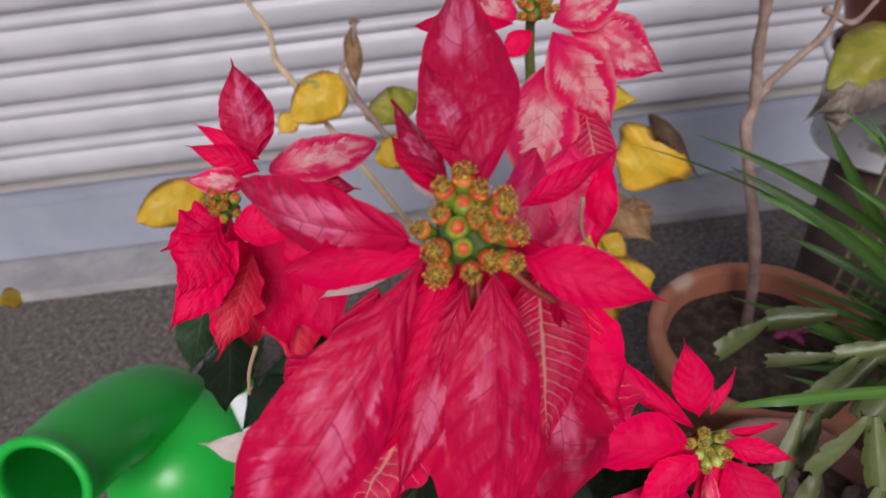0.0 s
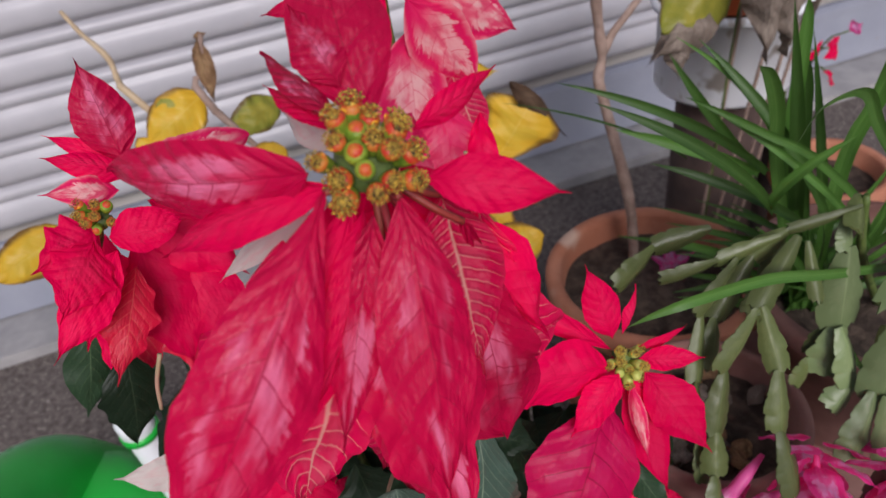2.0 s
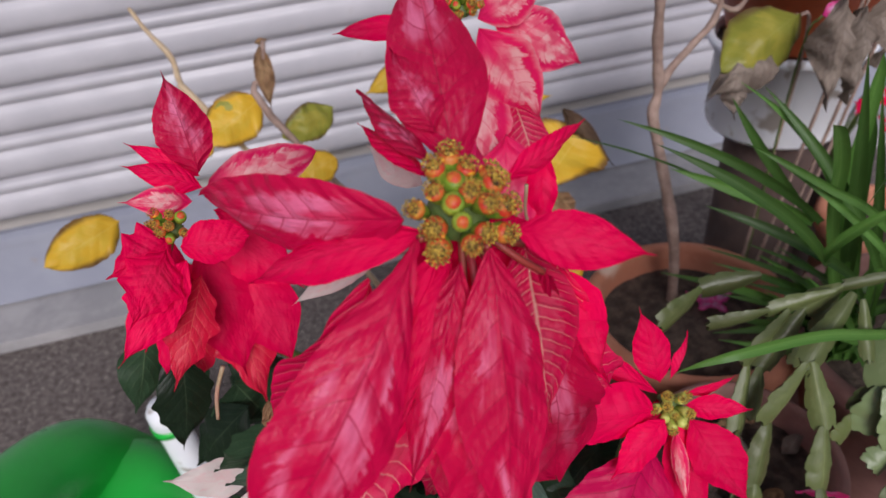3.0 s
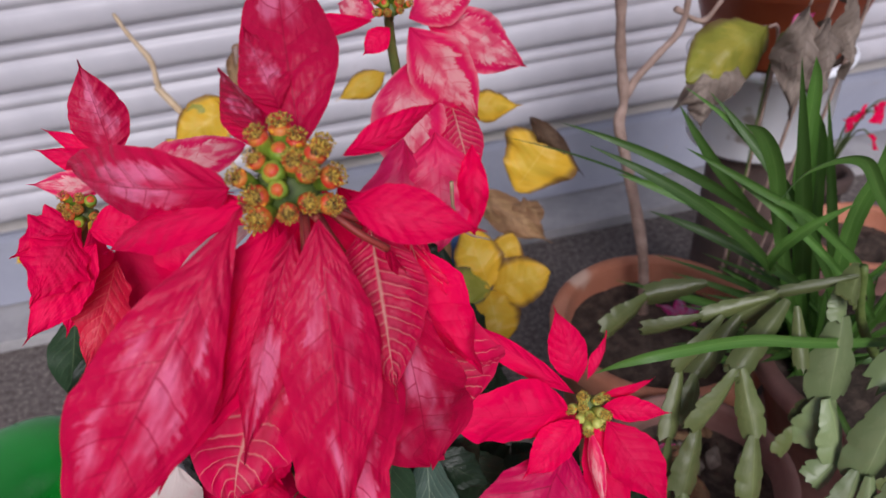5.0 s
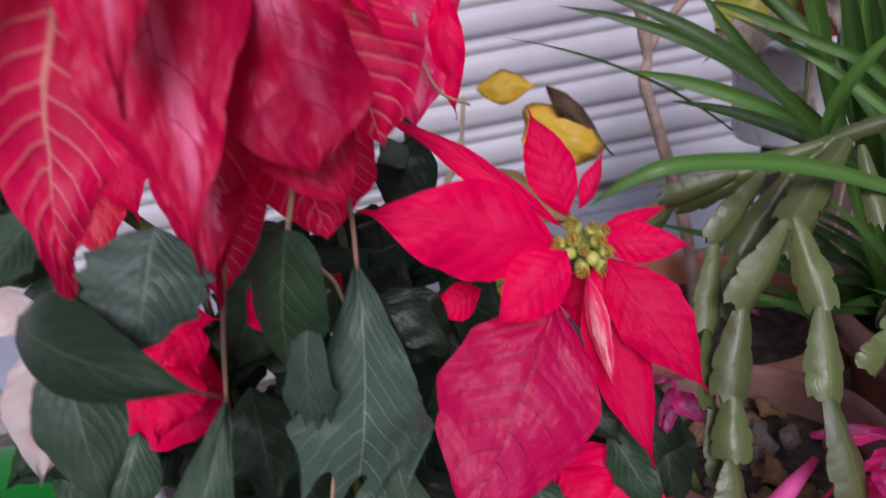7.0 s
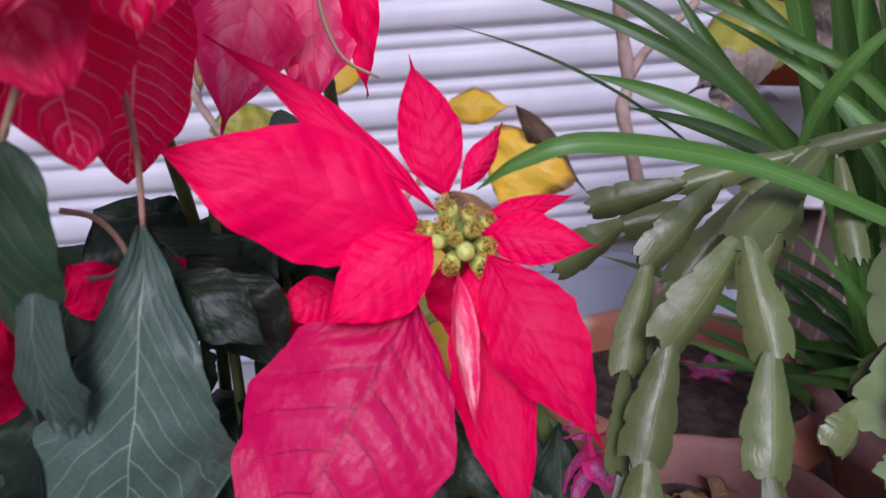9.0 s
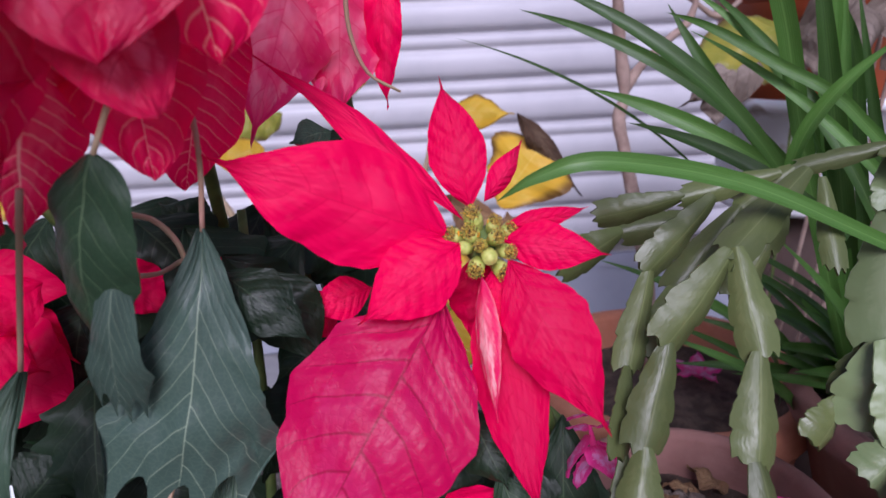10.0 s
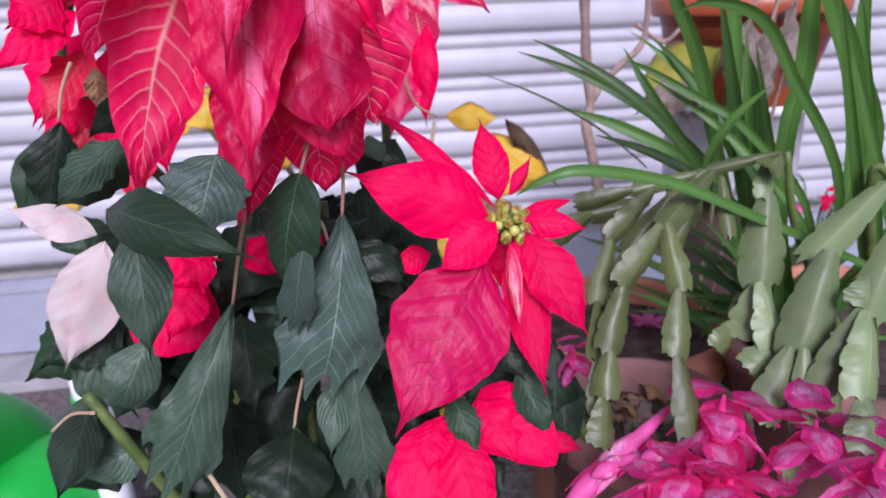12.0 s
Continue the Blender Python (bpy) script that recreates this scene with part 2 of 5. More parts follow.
M_CACTUS = leaf_material("cactus_segment", col(0.088, 0.112, 0.036), col(0.19, 0.22, 0.09), col(0.150, 0.175, 0.068), n_veins=2.0, slant=0.5, vein_w=0.05, vein_amt=0.0, rib_amt=0.5, rib_w=0.05, rough=0.40, light=0.10, patch=0.35, patch_lo=0.35, blotch=0.25, relief=0.0005, spec=0.4, vary=(0.75, 1.2))
M_CACTUS_BLUE = leaf_material("cactus_segment_bluish", col(0.165, 0.225, 0.095), col(0.31, 0.38, 0.18), col(0.245, 0.30, 0.145), n_veins=2.0, slant=0.5, vein_w=0.05, vein_amt=0.0, rib_amt=0.5, rib_w=0.05, rough=0.40, light=0.10, patch=0.35, patch_lo=0.35, blotch=0.25, relief=0.0005, spec=0.4, vary=(0.75, 1.2))
M_MAGENTA = leaf_material("cactus_petal", col(0.90, 0.050, 0.34), col(0.92, 0.34, 0.68), col(0.90, 0.55, 0.90), patch=0.75, n_veins=0.0, slant=5.0, vein_w=0.2, vein_amt=0.25, rib_amt=0.2, rough=0.34, light=0.6, patch_lo=0.30, patch_hi=0.52, relief=0.0006, margin=0.1, vary=(0.8, 1.15), spec=0.5)
M_LILAC = leaf_material("cactus_bud", col(0.80, 0.14, 0.42), col(0.88, 0.36, 0.62), col(0.93, 0.60, 0.80), patch=0.9, n_veins=0.0, slant=4.0, vein_w=0.2, vein_amt=0.3, rib_amt=0.1, rough=0.38, light=0.4, patch_lo=0.35, patch_hi=0.6, relief=0.0004)


def plain(name, a, b, scale, rough, relief=0.0005, fine=180.0, spec=0.4, spots=None):
    mt = Mat(name)
    c = mt.mix(mt.smooth(mt.noise(scale, 5.0, 0.62), 0.35, 0.68), a, b)
    if spots:
        c = mt.mix(mt.smooth(mt.noise(spots[1], 2.0), spots[2], spots[2] + 0.08), c, spots[0])
    hgt = mt.math("ADD", mt.noise(fine, 3.0), mt.math("MULTIPLY", mt.noise(scale * 2.0, 3.0), 0.6))
    mt.bump(hgt, relief, 0.6)
    return mt.done(c, mt.smooth(mt.noise(scale * 1.7, 3.0), 0.3, 0.7, rough - 0.08, rough + 0.1), spec=spec)


M_SLAT = plain("shutter_paint", col(0.395, 0.388, 0.418), col(0.47, 0.46, 0.49), 3.5, 0.42, 0.0002, spots=(col(0.42, 0.40, 0.42), 14.0, 0.70))
# rail paint darker and bluer than the slats: shade low down put into the colour
M_RAIL_SHADED = plain("shutter_rail_shaded", col(0.26, 0.275, 0.335), col(0.32, 0.335, 0.395), 3.0, 0.5, 0.0003, spots=(col(0.3, 0.28, 0.28), 18.0, 0.68))
M_SILL = plain("sill_concrete", col(0.26, 0.255, 0.26), col(0.36, 0.35, 0.35), 9.0, 0.85, 0.001)
M_RENDERED = plain("rendered_wall", col(0.50, 0.47, 0.44), col(0.58, 0.55, 0.52), 2.5, 0.9, 0.001)
M_GROUND = plain("ground_speckled", col(0.065, 0.052, 0.048), col(0.16, 0.135, 0.122), 70.0, 0.85, 0.004, fine=120.0, spots=(col(0.30, 0.265, 0.24), 130.0, 0.60))
M_TERRA = plain("terracotta", col(0.36, 0.135, 0.075), col(0.46, 0.20, 0.125), 14.0, 0.82, 0.0008, spots=(col(0.52, 0.36, 0.28), 9.0, 0.62))
M_TERRA_DULL = plain("terracotta_dusty", col(0.185, 0.088, 0.072), col(0.26, 0.138, 0.118), 12.0, 0.88, 0.001, spots=(col(0.14, 0.08, 0.06), 8.0, 0.60))
# near-black clay: the shade in the gap under the bucket is in this colour
M_TERRA_SHADED = plain("terracotta_shaded", col(0.045, 0.030, 0.027), col(0.08, 0.05, 0.042), 12.0, 0.9, 0.001)
M_ORANGE = plain("orange_plastic", col(0.30, 0.065, 0.022), col(0.38, 0.085, 0.030), 8.0, 0.4, 0.0002)
M_SOIL = plain("soil", col(0.030, 0.020, 0.015), col(0.085, 0.060, 0.045), 60.0, 0.95, 0.006, fine=90.0)
M_BARK = plain("bark", col(0.22, 0.15, 0.12), col(0.35, 0.255, 0.21), 40.0, 0.85, 0.002)
M_TAN = plain("dry_stalk", col(0.42, 0.31, 0.19), col(0.52, 0.41, 0.27), 40.0, 0.8, 0.001)
M_STEM = plain("green_stem", col(0.06, 0.10, 0.022), col(0.12, 0.165, 0.04), 50.0, 0.55, 0.0005)
M_REDSTEM = plain("bract_stalk_red", col(0.20, 0.012, 0.02), col(0.26, 0.05, 0.03), 60.0, 0.5, 0.0003)
M_PETIOLE = plain("petiole", col(0.34, 0.26, 0.15), col(0.42, 0.23, 0.17), 60.0, 0.55, 0.0003)
M_WHITE = plain("white_plastic", col(0.70, 0.73, 0.78), col(0.78, 0.80, 0.83), 6.0, 0.45, 0.0002, spots=(col(0.34, 0.31, 0.28), 20.0, 0.6))
M_CANGREEN = plain("green_plastic", col(0.010, 0.36, 0.035), col(0.015, 0.42, 0.05), 5.0, 0.32, 0.0002)
M_BLUE = plain("blue_plastic", col(0.02, 0.07, 0.22), col(0.03, 0.10, 0.28), 8.0, 0.4, 0.0002)
M_CYGREEN = plain("cyathium_green", col(0.10, 0.20, 0.016), col(0.30, 0.36, 0.03), 160.0, 0.5, 0.0003)
M_CYPALE = plain("cyathium_pale_green", col(0.34, 0.39, 0.06), col(0.52, 0.54, 0.14), 160.0, 0.5, 0.0003)
M_CYRED = plain("cyathium_red", col(0.50, 0.030, 0.015), col(0.52, 0.20, 0.025), 220.0, 0.5, 0.0003)
M_CYYEL = plain("cyathium_gland", col(0.74, 0.40, 0.012), col(0.74, 0.20, 0.015), 160.0, 0.35, 0.0003)
M_STAMEN = plain("stamens", col(0.035, 0.014, 0.008), col(0.72, 0.48, 0.06), 700.0, 0.7, 0.0006)


# ---- mesh helpers ----
BASE = {}


def thing(name, at, label, category, group=""):
    ob = new(name)
    ob.empty_display_size = 0.02
    ob.location = at
    BASE[ob.name] = Vector(at)
    return tagged(ob, label, category, group)


def link_mesh(name, me, mats, parent, label="", smooth=True):
    for m in mats if isinstance(mats, (list, tuple)) else [mats]:
        me.materials.append(m)
    if smooth:
        me.polygons.foreach_set("use_smooth", [True] * len(me.polygons))
    ob = new(name, me)
    if parent:
        ob.parent = parent
        BASE[ob.name] = BASE[parent.name]
    if label:
        tagged(ob, label)
    return ob


def part(name, bm, mats, parent, label="", smooth=True):
    """One mesh object under a thing or a part; the bmesh is in world metres."""
    if parent:
        bmesh.ops.translate(bm, verts=bm.verts, vec=-BASE[parent.name])
    bmesh.ops.recalc_face_normals(bm, faces=bm.faces)
    me = bpy.data.meshes.new(name)
    bm.to_mesh(me)
    bm.free()
    return link_mesh(name, me, mats, parent, label, smooth)


def lathe(bm, at, profile, seg=32, mat=0, squash=1.0, wob=0.0):
    """Turns a profile of (radius, height) round the upright through at."""
    rings = []
    for r, z in profile:
        ring = []
        for i in range(seg):
            a = 2 * math.pi * i / seg
            k = 1 + wob * noise.noise(Vector((math.cos(a) * 2, math.sin(a) * 2, z * 9)))
            ring.append(bm.verts.new((at[0] + r * k * math.cos(a), at[1] + r * k * squash * math.sin(a), at[2] + z)))
        rings.append(ring)
    for a, b in zip(rings, rings[1:]):
        for i in range(seg):
            f = bm.faces.new((a[i], a[(i + 1) % seg], b[(i + 1) % seg], b[i]))
            f.material_index = mat
    return rings


def curve_points(pts, n):
    """A smooth line through the points."""
    p = [Vector(q) for q in pts]
    if len(p) == 2:
        return [p[0].lerp(p[1], i / n) for i in range(n + 1)]
    out = []
    ext = [2 * p[0] - p[1], *p, 2 * p[-1] - p[-2]]
    m = len(p) - 1
    for i in range(n + 1):
        s = min(i / n * m, m - 1e-6)
        k = int(s)
        t = s - k
        a, b, c, d = ext[k:k + 4]
        out.append(0.5 * ((2 * b) + (c - a) * t + (2 * a - 5 * b + 4 * c - d) * t * t + (3 * b - 3 * c + d - a) * t ** 3))
    return out


def tube(bm, pts, r0, r1, n=12, seg=8, rough=0.0, mat=0):
    line = curve_points(pts, n)
    rings = []
    side = None
    for i, q in enumerate(line):
        d = (line[min(i + 1, n)] - line[max(i - 1, 0)]).normalized()
        if side is None:
            side = d.orthogonal().normalized()
        side = (side - d * side.dot(d)).normalized()
        up = d.cross(side)
        r = r0 + (r1 - r0) * i / n
        r *= 1 + rough * noise.noise(q * 60)
        rings.append([bm.verts.new(q + (side * math.cos(2 * math.pi * k / seg) + up * math.sin(2 * math.pi * k / seg)) * r) for k in range(seg)])
    for a, b in zip(rings, rings[1:]):
        for k in range(seg):
            bm.faces.new((a[k], a[(k + 1) % seg], b[(k + 1) % seg], b[k])).material_index = mat
    for ring, flip in ((rings[0], True), (rings[-1], False)):
        bm.faces.new(ring[::-1] if flip else ring).material_index = mat


def stem(name, parent, pts, r0, r1, mat, n=12, seg=8, rough=0.1, label=""):
    bm = bmesh.new()
    tube(bm, pts, r0, r1, n, seg, rough)
    return part(name, bm, mat, parent, label)


def bract_outline(s):
    """A pointed oval: narrow foot, widest before the middle, drawn-out tip."""
    if not 0 < s < 1:
        return 0.0
    body = math.sin(math.pi * min(1.0, s / 0.93) ** 0.86) ** 1.05
    return max(body, 0.30 * (1 - s) ** 0.7 * (1.0 if s > 0.7 else 0.0), 0.10 * (1 - s))


def broad_outline(s):
    """A pointed oval, widest beyond its middle."""
    if not 0 < s < 1:
        return 0.0
    return max(math.sin(math.pi * s ** 1.25) ** 0.95, 0.08 * (1 - s), 0.22 * (1 - s) ** 0.7 if s > 0.8 else 0.0)


def heart_outline(s):
    """A short blade, broad near its end and blunt there."""
    return (0.12 + 0.88 * min(1.0, s / 0.62) ** 0.8) * (1 - max(0.0, (s - 0.72) / 0.28) ** 2.5) if s < 1 else 0.0


def oval_outline(s):
    return math.sin(math.pi * s ** 0.85) ** 0.62 if 0 < s < 1 else 0.0


def hang_outline(s):
    """Narrow at the stalk, widest low down, then a short broad end."""
    if s >= 1:
        return 0.0
    return (0.06 + 0.94 * min(1.0, s / 0.70) ** 0.95) * (1 - max(0.0, (s - 0.78) / 0.22) ** 2.2)


def fan_outline(s):
    """Narrow at the stalk and broad at its torn lower end."""
    return 0.05 + 0.95 * min(1.0, s / 0.85) ** 0.9 - 0.18 * max(0.0, (s - 0.85) / 0.15)


def strap_outline(s):
    return (0.7 + 0.3 * math.sin(math.pi * min(1, s * 1.1))) * (1 - max(0.0, (s - 0.5) / 0.5) ** 3.0)


def segment_outline(s):
    """A flat cactus joint: narrow foot, small forward teeth on its sides and a cut-off end between two points."""
    w = 0.30 + 0.70 * min(1.0, s / 0.62) ** 0.8
    for at, deep in ((0.40, 0.11), (0.72, 0.13)):
        w *= 1 - deep * max(0.0, 1 - (s - at) / 0.10) if s > at else 1.0
    return w * (1 - 0.10 * max(0.0, (s - 0.80) / 0.20))


def petal_outline(s):
    return math.sin(math.pi * (0.12 + 0.88 * s) ** 0.8) ** 0.7 if 0 < s < 1 else (0.35 if s <= 0 else 0.0)


SERIAL = [0]


def leaf(name, parent, base, tip, width, face, mat, bulge=0.1, fold=0.15, wave=0.06, teeth=0.0, n_teeth=5, outline=bract_outline, tip_curl=0.0,
         twist=0.0, nu=12, nv=44, crinkle=0.007, bend=0.0, label="", thick=0.0, mid=None, teeth_from=0.15, ragged=0.0):
    """A leaf from base to tip. face: the way its upper side looks. bulge: how far its midrib arches that way, in lengths; fold: how its margins
    fall away from it; bend: sideways curve; teeth: depth of the points on its margin."""
    SERIAL[0] += 1
    rnd = random.Random(SERIAL[0])
    base, tip, face = Vector(base), Vector(tip), Vector(face).normalized()
    length = (tip - base).length
    axis = (tip - base) / length
    face = (face - axis * face.dot(axis)).normalized()
    cross = axis.cross(face)
    ctrl = (base + tip) / 2 + face * bulge * length * 2 + cross * bend * length * 2
    line = []
    for i in range(nv + 1):
        s = i / nv
        if mid:
            q = curve_points([base, *mid, tip], nv)[i]
        else:
            q = base * (1 - s) ** 2 + ctrl * 2 * s * (1 - s) + tip * s * s
        line.append(q - face * tip_curl * length * max(0, s - 0.6) ** 2)
    ph, ph2 = rnd.uniform(0, 6.28), rnd.uniform(0, 6.28)
    bm = bmesh.new()
    uvl = bm.loops.layers.uv.new("leaf")
    rows, uvs = [], {}
    off = rnd.uniform(-0.06, 0.06)
    for i, q in enumerate(line):
        s = i / nv
        d = (line[min(i + 1, nv)] - line[max(i - 1, 0)]).normalized()
        c = d.cross(face).normalized()
        if twist:
            c = (Matrix.Rotation(radians(twist) * s, 3, d) @ c).normalized()
        n = c.cross(d)
        w = max(0.012, outline(s)) * width / 2
        row = []
        drift = noise.noise(Vector((s * 3.0, ph, 0))) * wave * width * 1.2
        for k in range(nu + 1):
            u = 2 * k / nu - 1
            ww = w * (1 + (0.10 * noise.noise(Vector((s * 5.0, ph2, 3.0 if u > 0 else 9.0))) + 0.05 * noise.noise(Vector((s * 17.0, ph2, 5.0 if u > 0 else 1.0)))) * min(1.0, wave * 16) * abs(u))
            if teeth and abs(u) > 0.55 and teeth_from < s < 0.97:
                saw = ((s * n_teeth + (0.5 if u > 0 else 0.0) + off) % 1.0)
                ww *= 1 + teeth * (1.0 - abs(saw - 0.7) * 3 if saw > 0.37 else -0.15) * (abs(u) - 0.55) / 0.45
            z = -fold * abs(u) ** 1.6 * w + wave * width * abs(u) * (math.sin(s * 11 + ph + (2.0 if u > 0 else 0)) * 0.5 + math.sin(s * 23 + ph2 * u) * 0.22)
            z += 0.7 * wave * width * noise.noise(Vector((u * 1.4, s * 5.0, ph))) + drift * abs(u)
            z += crinkle * width * math.sin(6.28 * (s * 9 - abs(u) * 1.6 + 0.3 * noise.noise(Vector((u, s * 4, ph2))))) * min(1.0, 4 * (1 - s)) * (0.3 + 0.7 * abs(u))
            along = 0.0
            if ragged and s > 0.5:
                zig = (u * 1.8 + off * 6) % 1.0
                zig = zig / 0.7 if zig < 0.7 else (1 - zig) / 0.3
                along = ragged * length * ((s - 0.5) / 0.5) ** 2 * (1.35 * zig ** 2.2 - 0.60 * abs(u) ** 1.8 + 0.5 * off * 16 * u)
            v = bm.verts.new(q + c * u * ww + n * z + d * along)
            uvs[v] = ((u + 1) / 2, s + along / length)
            row.append(v)
        rows.append(row)
    for a, b in zip(rows, rows[1:]):
        for k in range(nu):
            f = bm.faces.new((a[k], a[k + 1], b[k + 1], b[k]))
            for lp in f.loops:
                lp[uvl].uv = uvs[lp.vert]
    if thick:
        low = {v: bm.verts.new(v.co - face * thick * (1 - (2 * uvs[v][0] - 1) ** 2 * 0.7)) for row in rows for v in row}
        for f in list(bm.faces):
            g = bm.faces.new([low[v] for v in reversed(f.verts)])
            for lp, src in zip(g.loops, reversed(list(f.loops))):
                lp[uvl].uv = src[uvl].uv
        for i in range(nv):
            for k in (0, nu):
                q = (rows[i][k], rows[i + 1][k], low[rows[i + 1][k]], low[rows[i][k]])
                g = bm.faces.new(q)
                for lp, src in zip(g.loops, (rows[i][k], rows[i + 1][k], rows[i + 1][k], rows[i][k])):
                    lp[uvl].uv = uvs[src]
        rim = {v for row in rows for v in (row[0], row[-1])} | set(rows[0]) | set(rows[-1])
        rim |= {low[v] for v in rim}
        for e in bm.edges:
            if e.verts[0] in rim and e.verts[1] in rim:
                e.smooth = False
        for i in (0, nv):
            for k in range(nu):
                q = (rows[i][k], rows[i][k + 1])
                g = bm.faces.new((q[0], q[1], low[q[1]], low[q[0]]))
                for lp, src in zip(g.loops, (q[0], q[1], q[1], q[0])):
                    lp[uvl].uv = uvs[src]
    return part(name, bm, mat, parent, label)


def cyathium(parent, at, up, r, open_flower, rnd, cup, lip):
    """One small flower of the head: a green cup, a fleshy lip on its side and a tuft of stamens."""
    up = Vector(up).normalized()
    rot = up.to_track_quat("Z", "Y").to_matrix().to_4x4()
    bm = bmesh.new()
    tall = rnd.uniform(0.85, 1.25)
    lathe(bm, (0, 0, 0), [(0.0, -2.5 * tall), (0.34, -2.3 * tall), (0.60, -1.4), (0.84, -0.6), (0.90, 0.12)], 12, 0, wob=0.12)
    lathe(bm, (0, 0, 0), [(0.90, 0.12), (0.87, 0.38), (0.74, 0.58), (0.58, 0.64)], 12, 1 if open_flower else 0, wob=0.12)
    if open_flower:
        for i in range(36):
            k = (i + 0.5) / 36
            a = i * 2.4
            q = 0.88 * math.sqrt(k)
            h = 0.70 + 0.48 * math.sqrt(max(0.0, 1 - k)) + 0.28 * rnd.random()
            x, y = q * math.cos(a), q * math.sin(a)
            if i % 2:
                tube(bm, [(x * 0.8, y * 0.8, 0.6), (x, y, h)], 0.05, 0.04, 1, 4, mat=1)
            m = Matrix.Translation((x * 1.08, y * 1.08, h)) @ pose(0, 0, 0, rnd.uniform(-40, 40), rnd.uniform(-40, 40), rnd.uniform(0, 180)) @ Matrix.Diagonal((1.35, 0.85, 0.85, 1))
            g = bmesh.ops.create_icosphere(bm, subdivisions=1, radius=0.115, matrix=m)
            for v in g["verts"]:
                for f in v.link_faces:
                    f.material_index = 3
        g = bmesh.ops.create_uvsphere(bm, u_segments=12, v_segments=8, radius=0.30, matrix=Matrix.Translation((0.74, 0, 0.30)) @ pose(0, 0, 0, 0, 35, 0) @ Matrix.Diagonal((0.55, 1.15, 0.95, 1)))
        for v in g["verts"]:
            for f in v.link_faces:
                f.material_index = 2
    lathe(bm, (0, 0, 0), [(0.58, 0.64), (0.45, 0.80), (0.2, 0.90), (0.0, 0.92)], 12, 3 if open_flower else 1, wob=0.2)
    bmesh.ops.transform(bm, matrix=Matrix.Translation(at) @ rot @ pose(0, 0, 0, 0, 0, rnd.uniform(0, 360)) @ Matrix.Scale(r, 4), verts=bm.verts)
    return part("cyathium", bm, [cup, lip, M_CYYEL, M_STAMEN], parent)


def flower_head(plant, at, up, spread, count, r, seed, green=0.3, label="", cup=M_CYGREEN, lip=M_CYRED):
    """The short stalk under a flower and its cluster of small flowers."""
    rnd = random.Random(seed)
    at, up = Vector(at), Vector(up).normalized()
    bm = bmesh.new()
    lathe(bm, (0, 0, 0), [(0.0, -1.6), (0.22, -1.5), (0.26, -0.8), (0.6, -0.3), (0.8, 0.0), (0.5, 0.3), (0.0, 0.4)], 14)
    bmesh.ops.transform(bm, matrix=Matrix.Translation(at) @ up.to_track_quat("Z", "Y").to_matrix().to_4x4() @ Matrix.Scale(spread * 0.8, 4), verts=bm.verts)
    head = part("flower_head", bm, M_STEM, plant, label)
    side = up.orthogonal().normalized()
    other = up.cross(side)
    for i in range(count):
        q = spread * math.sqrt((i + 0.4) / count)
        a = i * 2.39996
        d = (side * math.cos(a) + other * math.sin(a)) * q
        lift = spread * (0.75 - 0.55 * (q / spread) ** 2) + rnd.uniform(-1.0, 1.0) * r
        cyathium(head, at + d * 1.0 + up * lift, up * 1.0 + d / spread * 0.85, r * rnd.uniform(0.8, 1.12), rnd.random() > green, rnd, cup, lip)
    return head


def pot(name, at, r_top, r_bottom, h, mat, label, rim=0.03, soil=0.03, seg=48, t=0.010):
    ob = thing(name, at, label, "flower pot")
    bm = bmesh.new()
    lathe(bm, at, [(0.0, 0.0), (r_bottom, 0.0), (r_bottom + 0.004, 0.006), (r_top - 0.012, h - rim), (r_top - 0.002, h - rim), (r_top, h - rim + 0.005),
                   (r_top + 0.001, h - 0.005), (r_top - 0.004, h), (r_top - t - 0.003, h), (r_top - t - 0.006, h - 0.006), (r_top - t - 0.012, h - soil - 0.03), (0.0, h - soil - 0.05)], seg, wob=0.012)
    part("body", bm, mat, ob)
    bm = bmesh.new()
    rnd = random.Random(int(h * 1000))
    rr = r_top - t - 0.006
    prof = [(0.0, h - soil + 0.008)] + [(rr * k / 8, h - soil + rnd.uniform(-0.004, 0.006)) for k in range(1, 9)]
    rings = lathe(bm, at, prof, 32)
    for ring in rings:
        for v in ring:
            v.co.z += 0.006 * noise.noise(v.co * 40)
    part("soil", bm, M_SOIL, ob, "dark crumbly potting soil")
    return ob


# ---- the place: ground, shutter, wall ----
WALL_Y = 1.608


def box(bm, a, b, mat=0):
    g = bmesh.ops.create_cube(bm, size=1.0)
    for v in g["verts"]:
        v.co = Vector([(p + q) / 2 + c * (q - p) for p, q, c in zip(a, b, v.co)])
    for v in g["verts"]:
        for f in v.link_faces:
            f.material_index = mat


bm = bmesh.new()
bmesh.ops.create_grid(bm, x_segments=24, y_segments=24, size=60.0)
tagged(part("ground", bm, M_GROUND, None), "grey speckled cement ground under the plant pots", "ground", kind="structure")

wall = new("wall_north")
BASE[wall.name] = Vector((0, 0, 0))
tagged(wall, "rendered wall closed by a white painted roller shutter", "wall", kind="structure")
bm = bmesh.new()
box(bm, (-9, WALL_Y + 0.07, 0.0), (9, WALL_Y + 0.3, 4.2))
box(bm, (-9, WALL_Y - 0.06, 2.75), (9, WALL_Y + 0.07, 4.2))
part("masonry", bm, M_RENDERED, wall, smooth=False)
bm = bmesh.new()
box(bm, (-9, WALL_Y - 0.137, -0.02), (9, WALL_Y + 0.066, 0.030))
bmesh.ops.subdivide_edges(bm, edges=[e for e in bm.edges if abs(e.verts[0].co.x - e.verts[1].co.x) > 1], cuts=160)
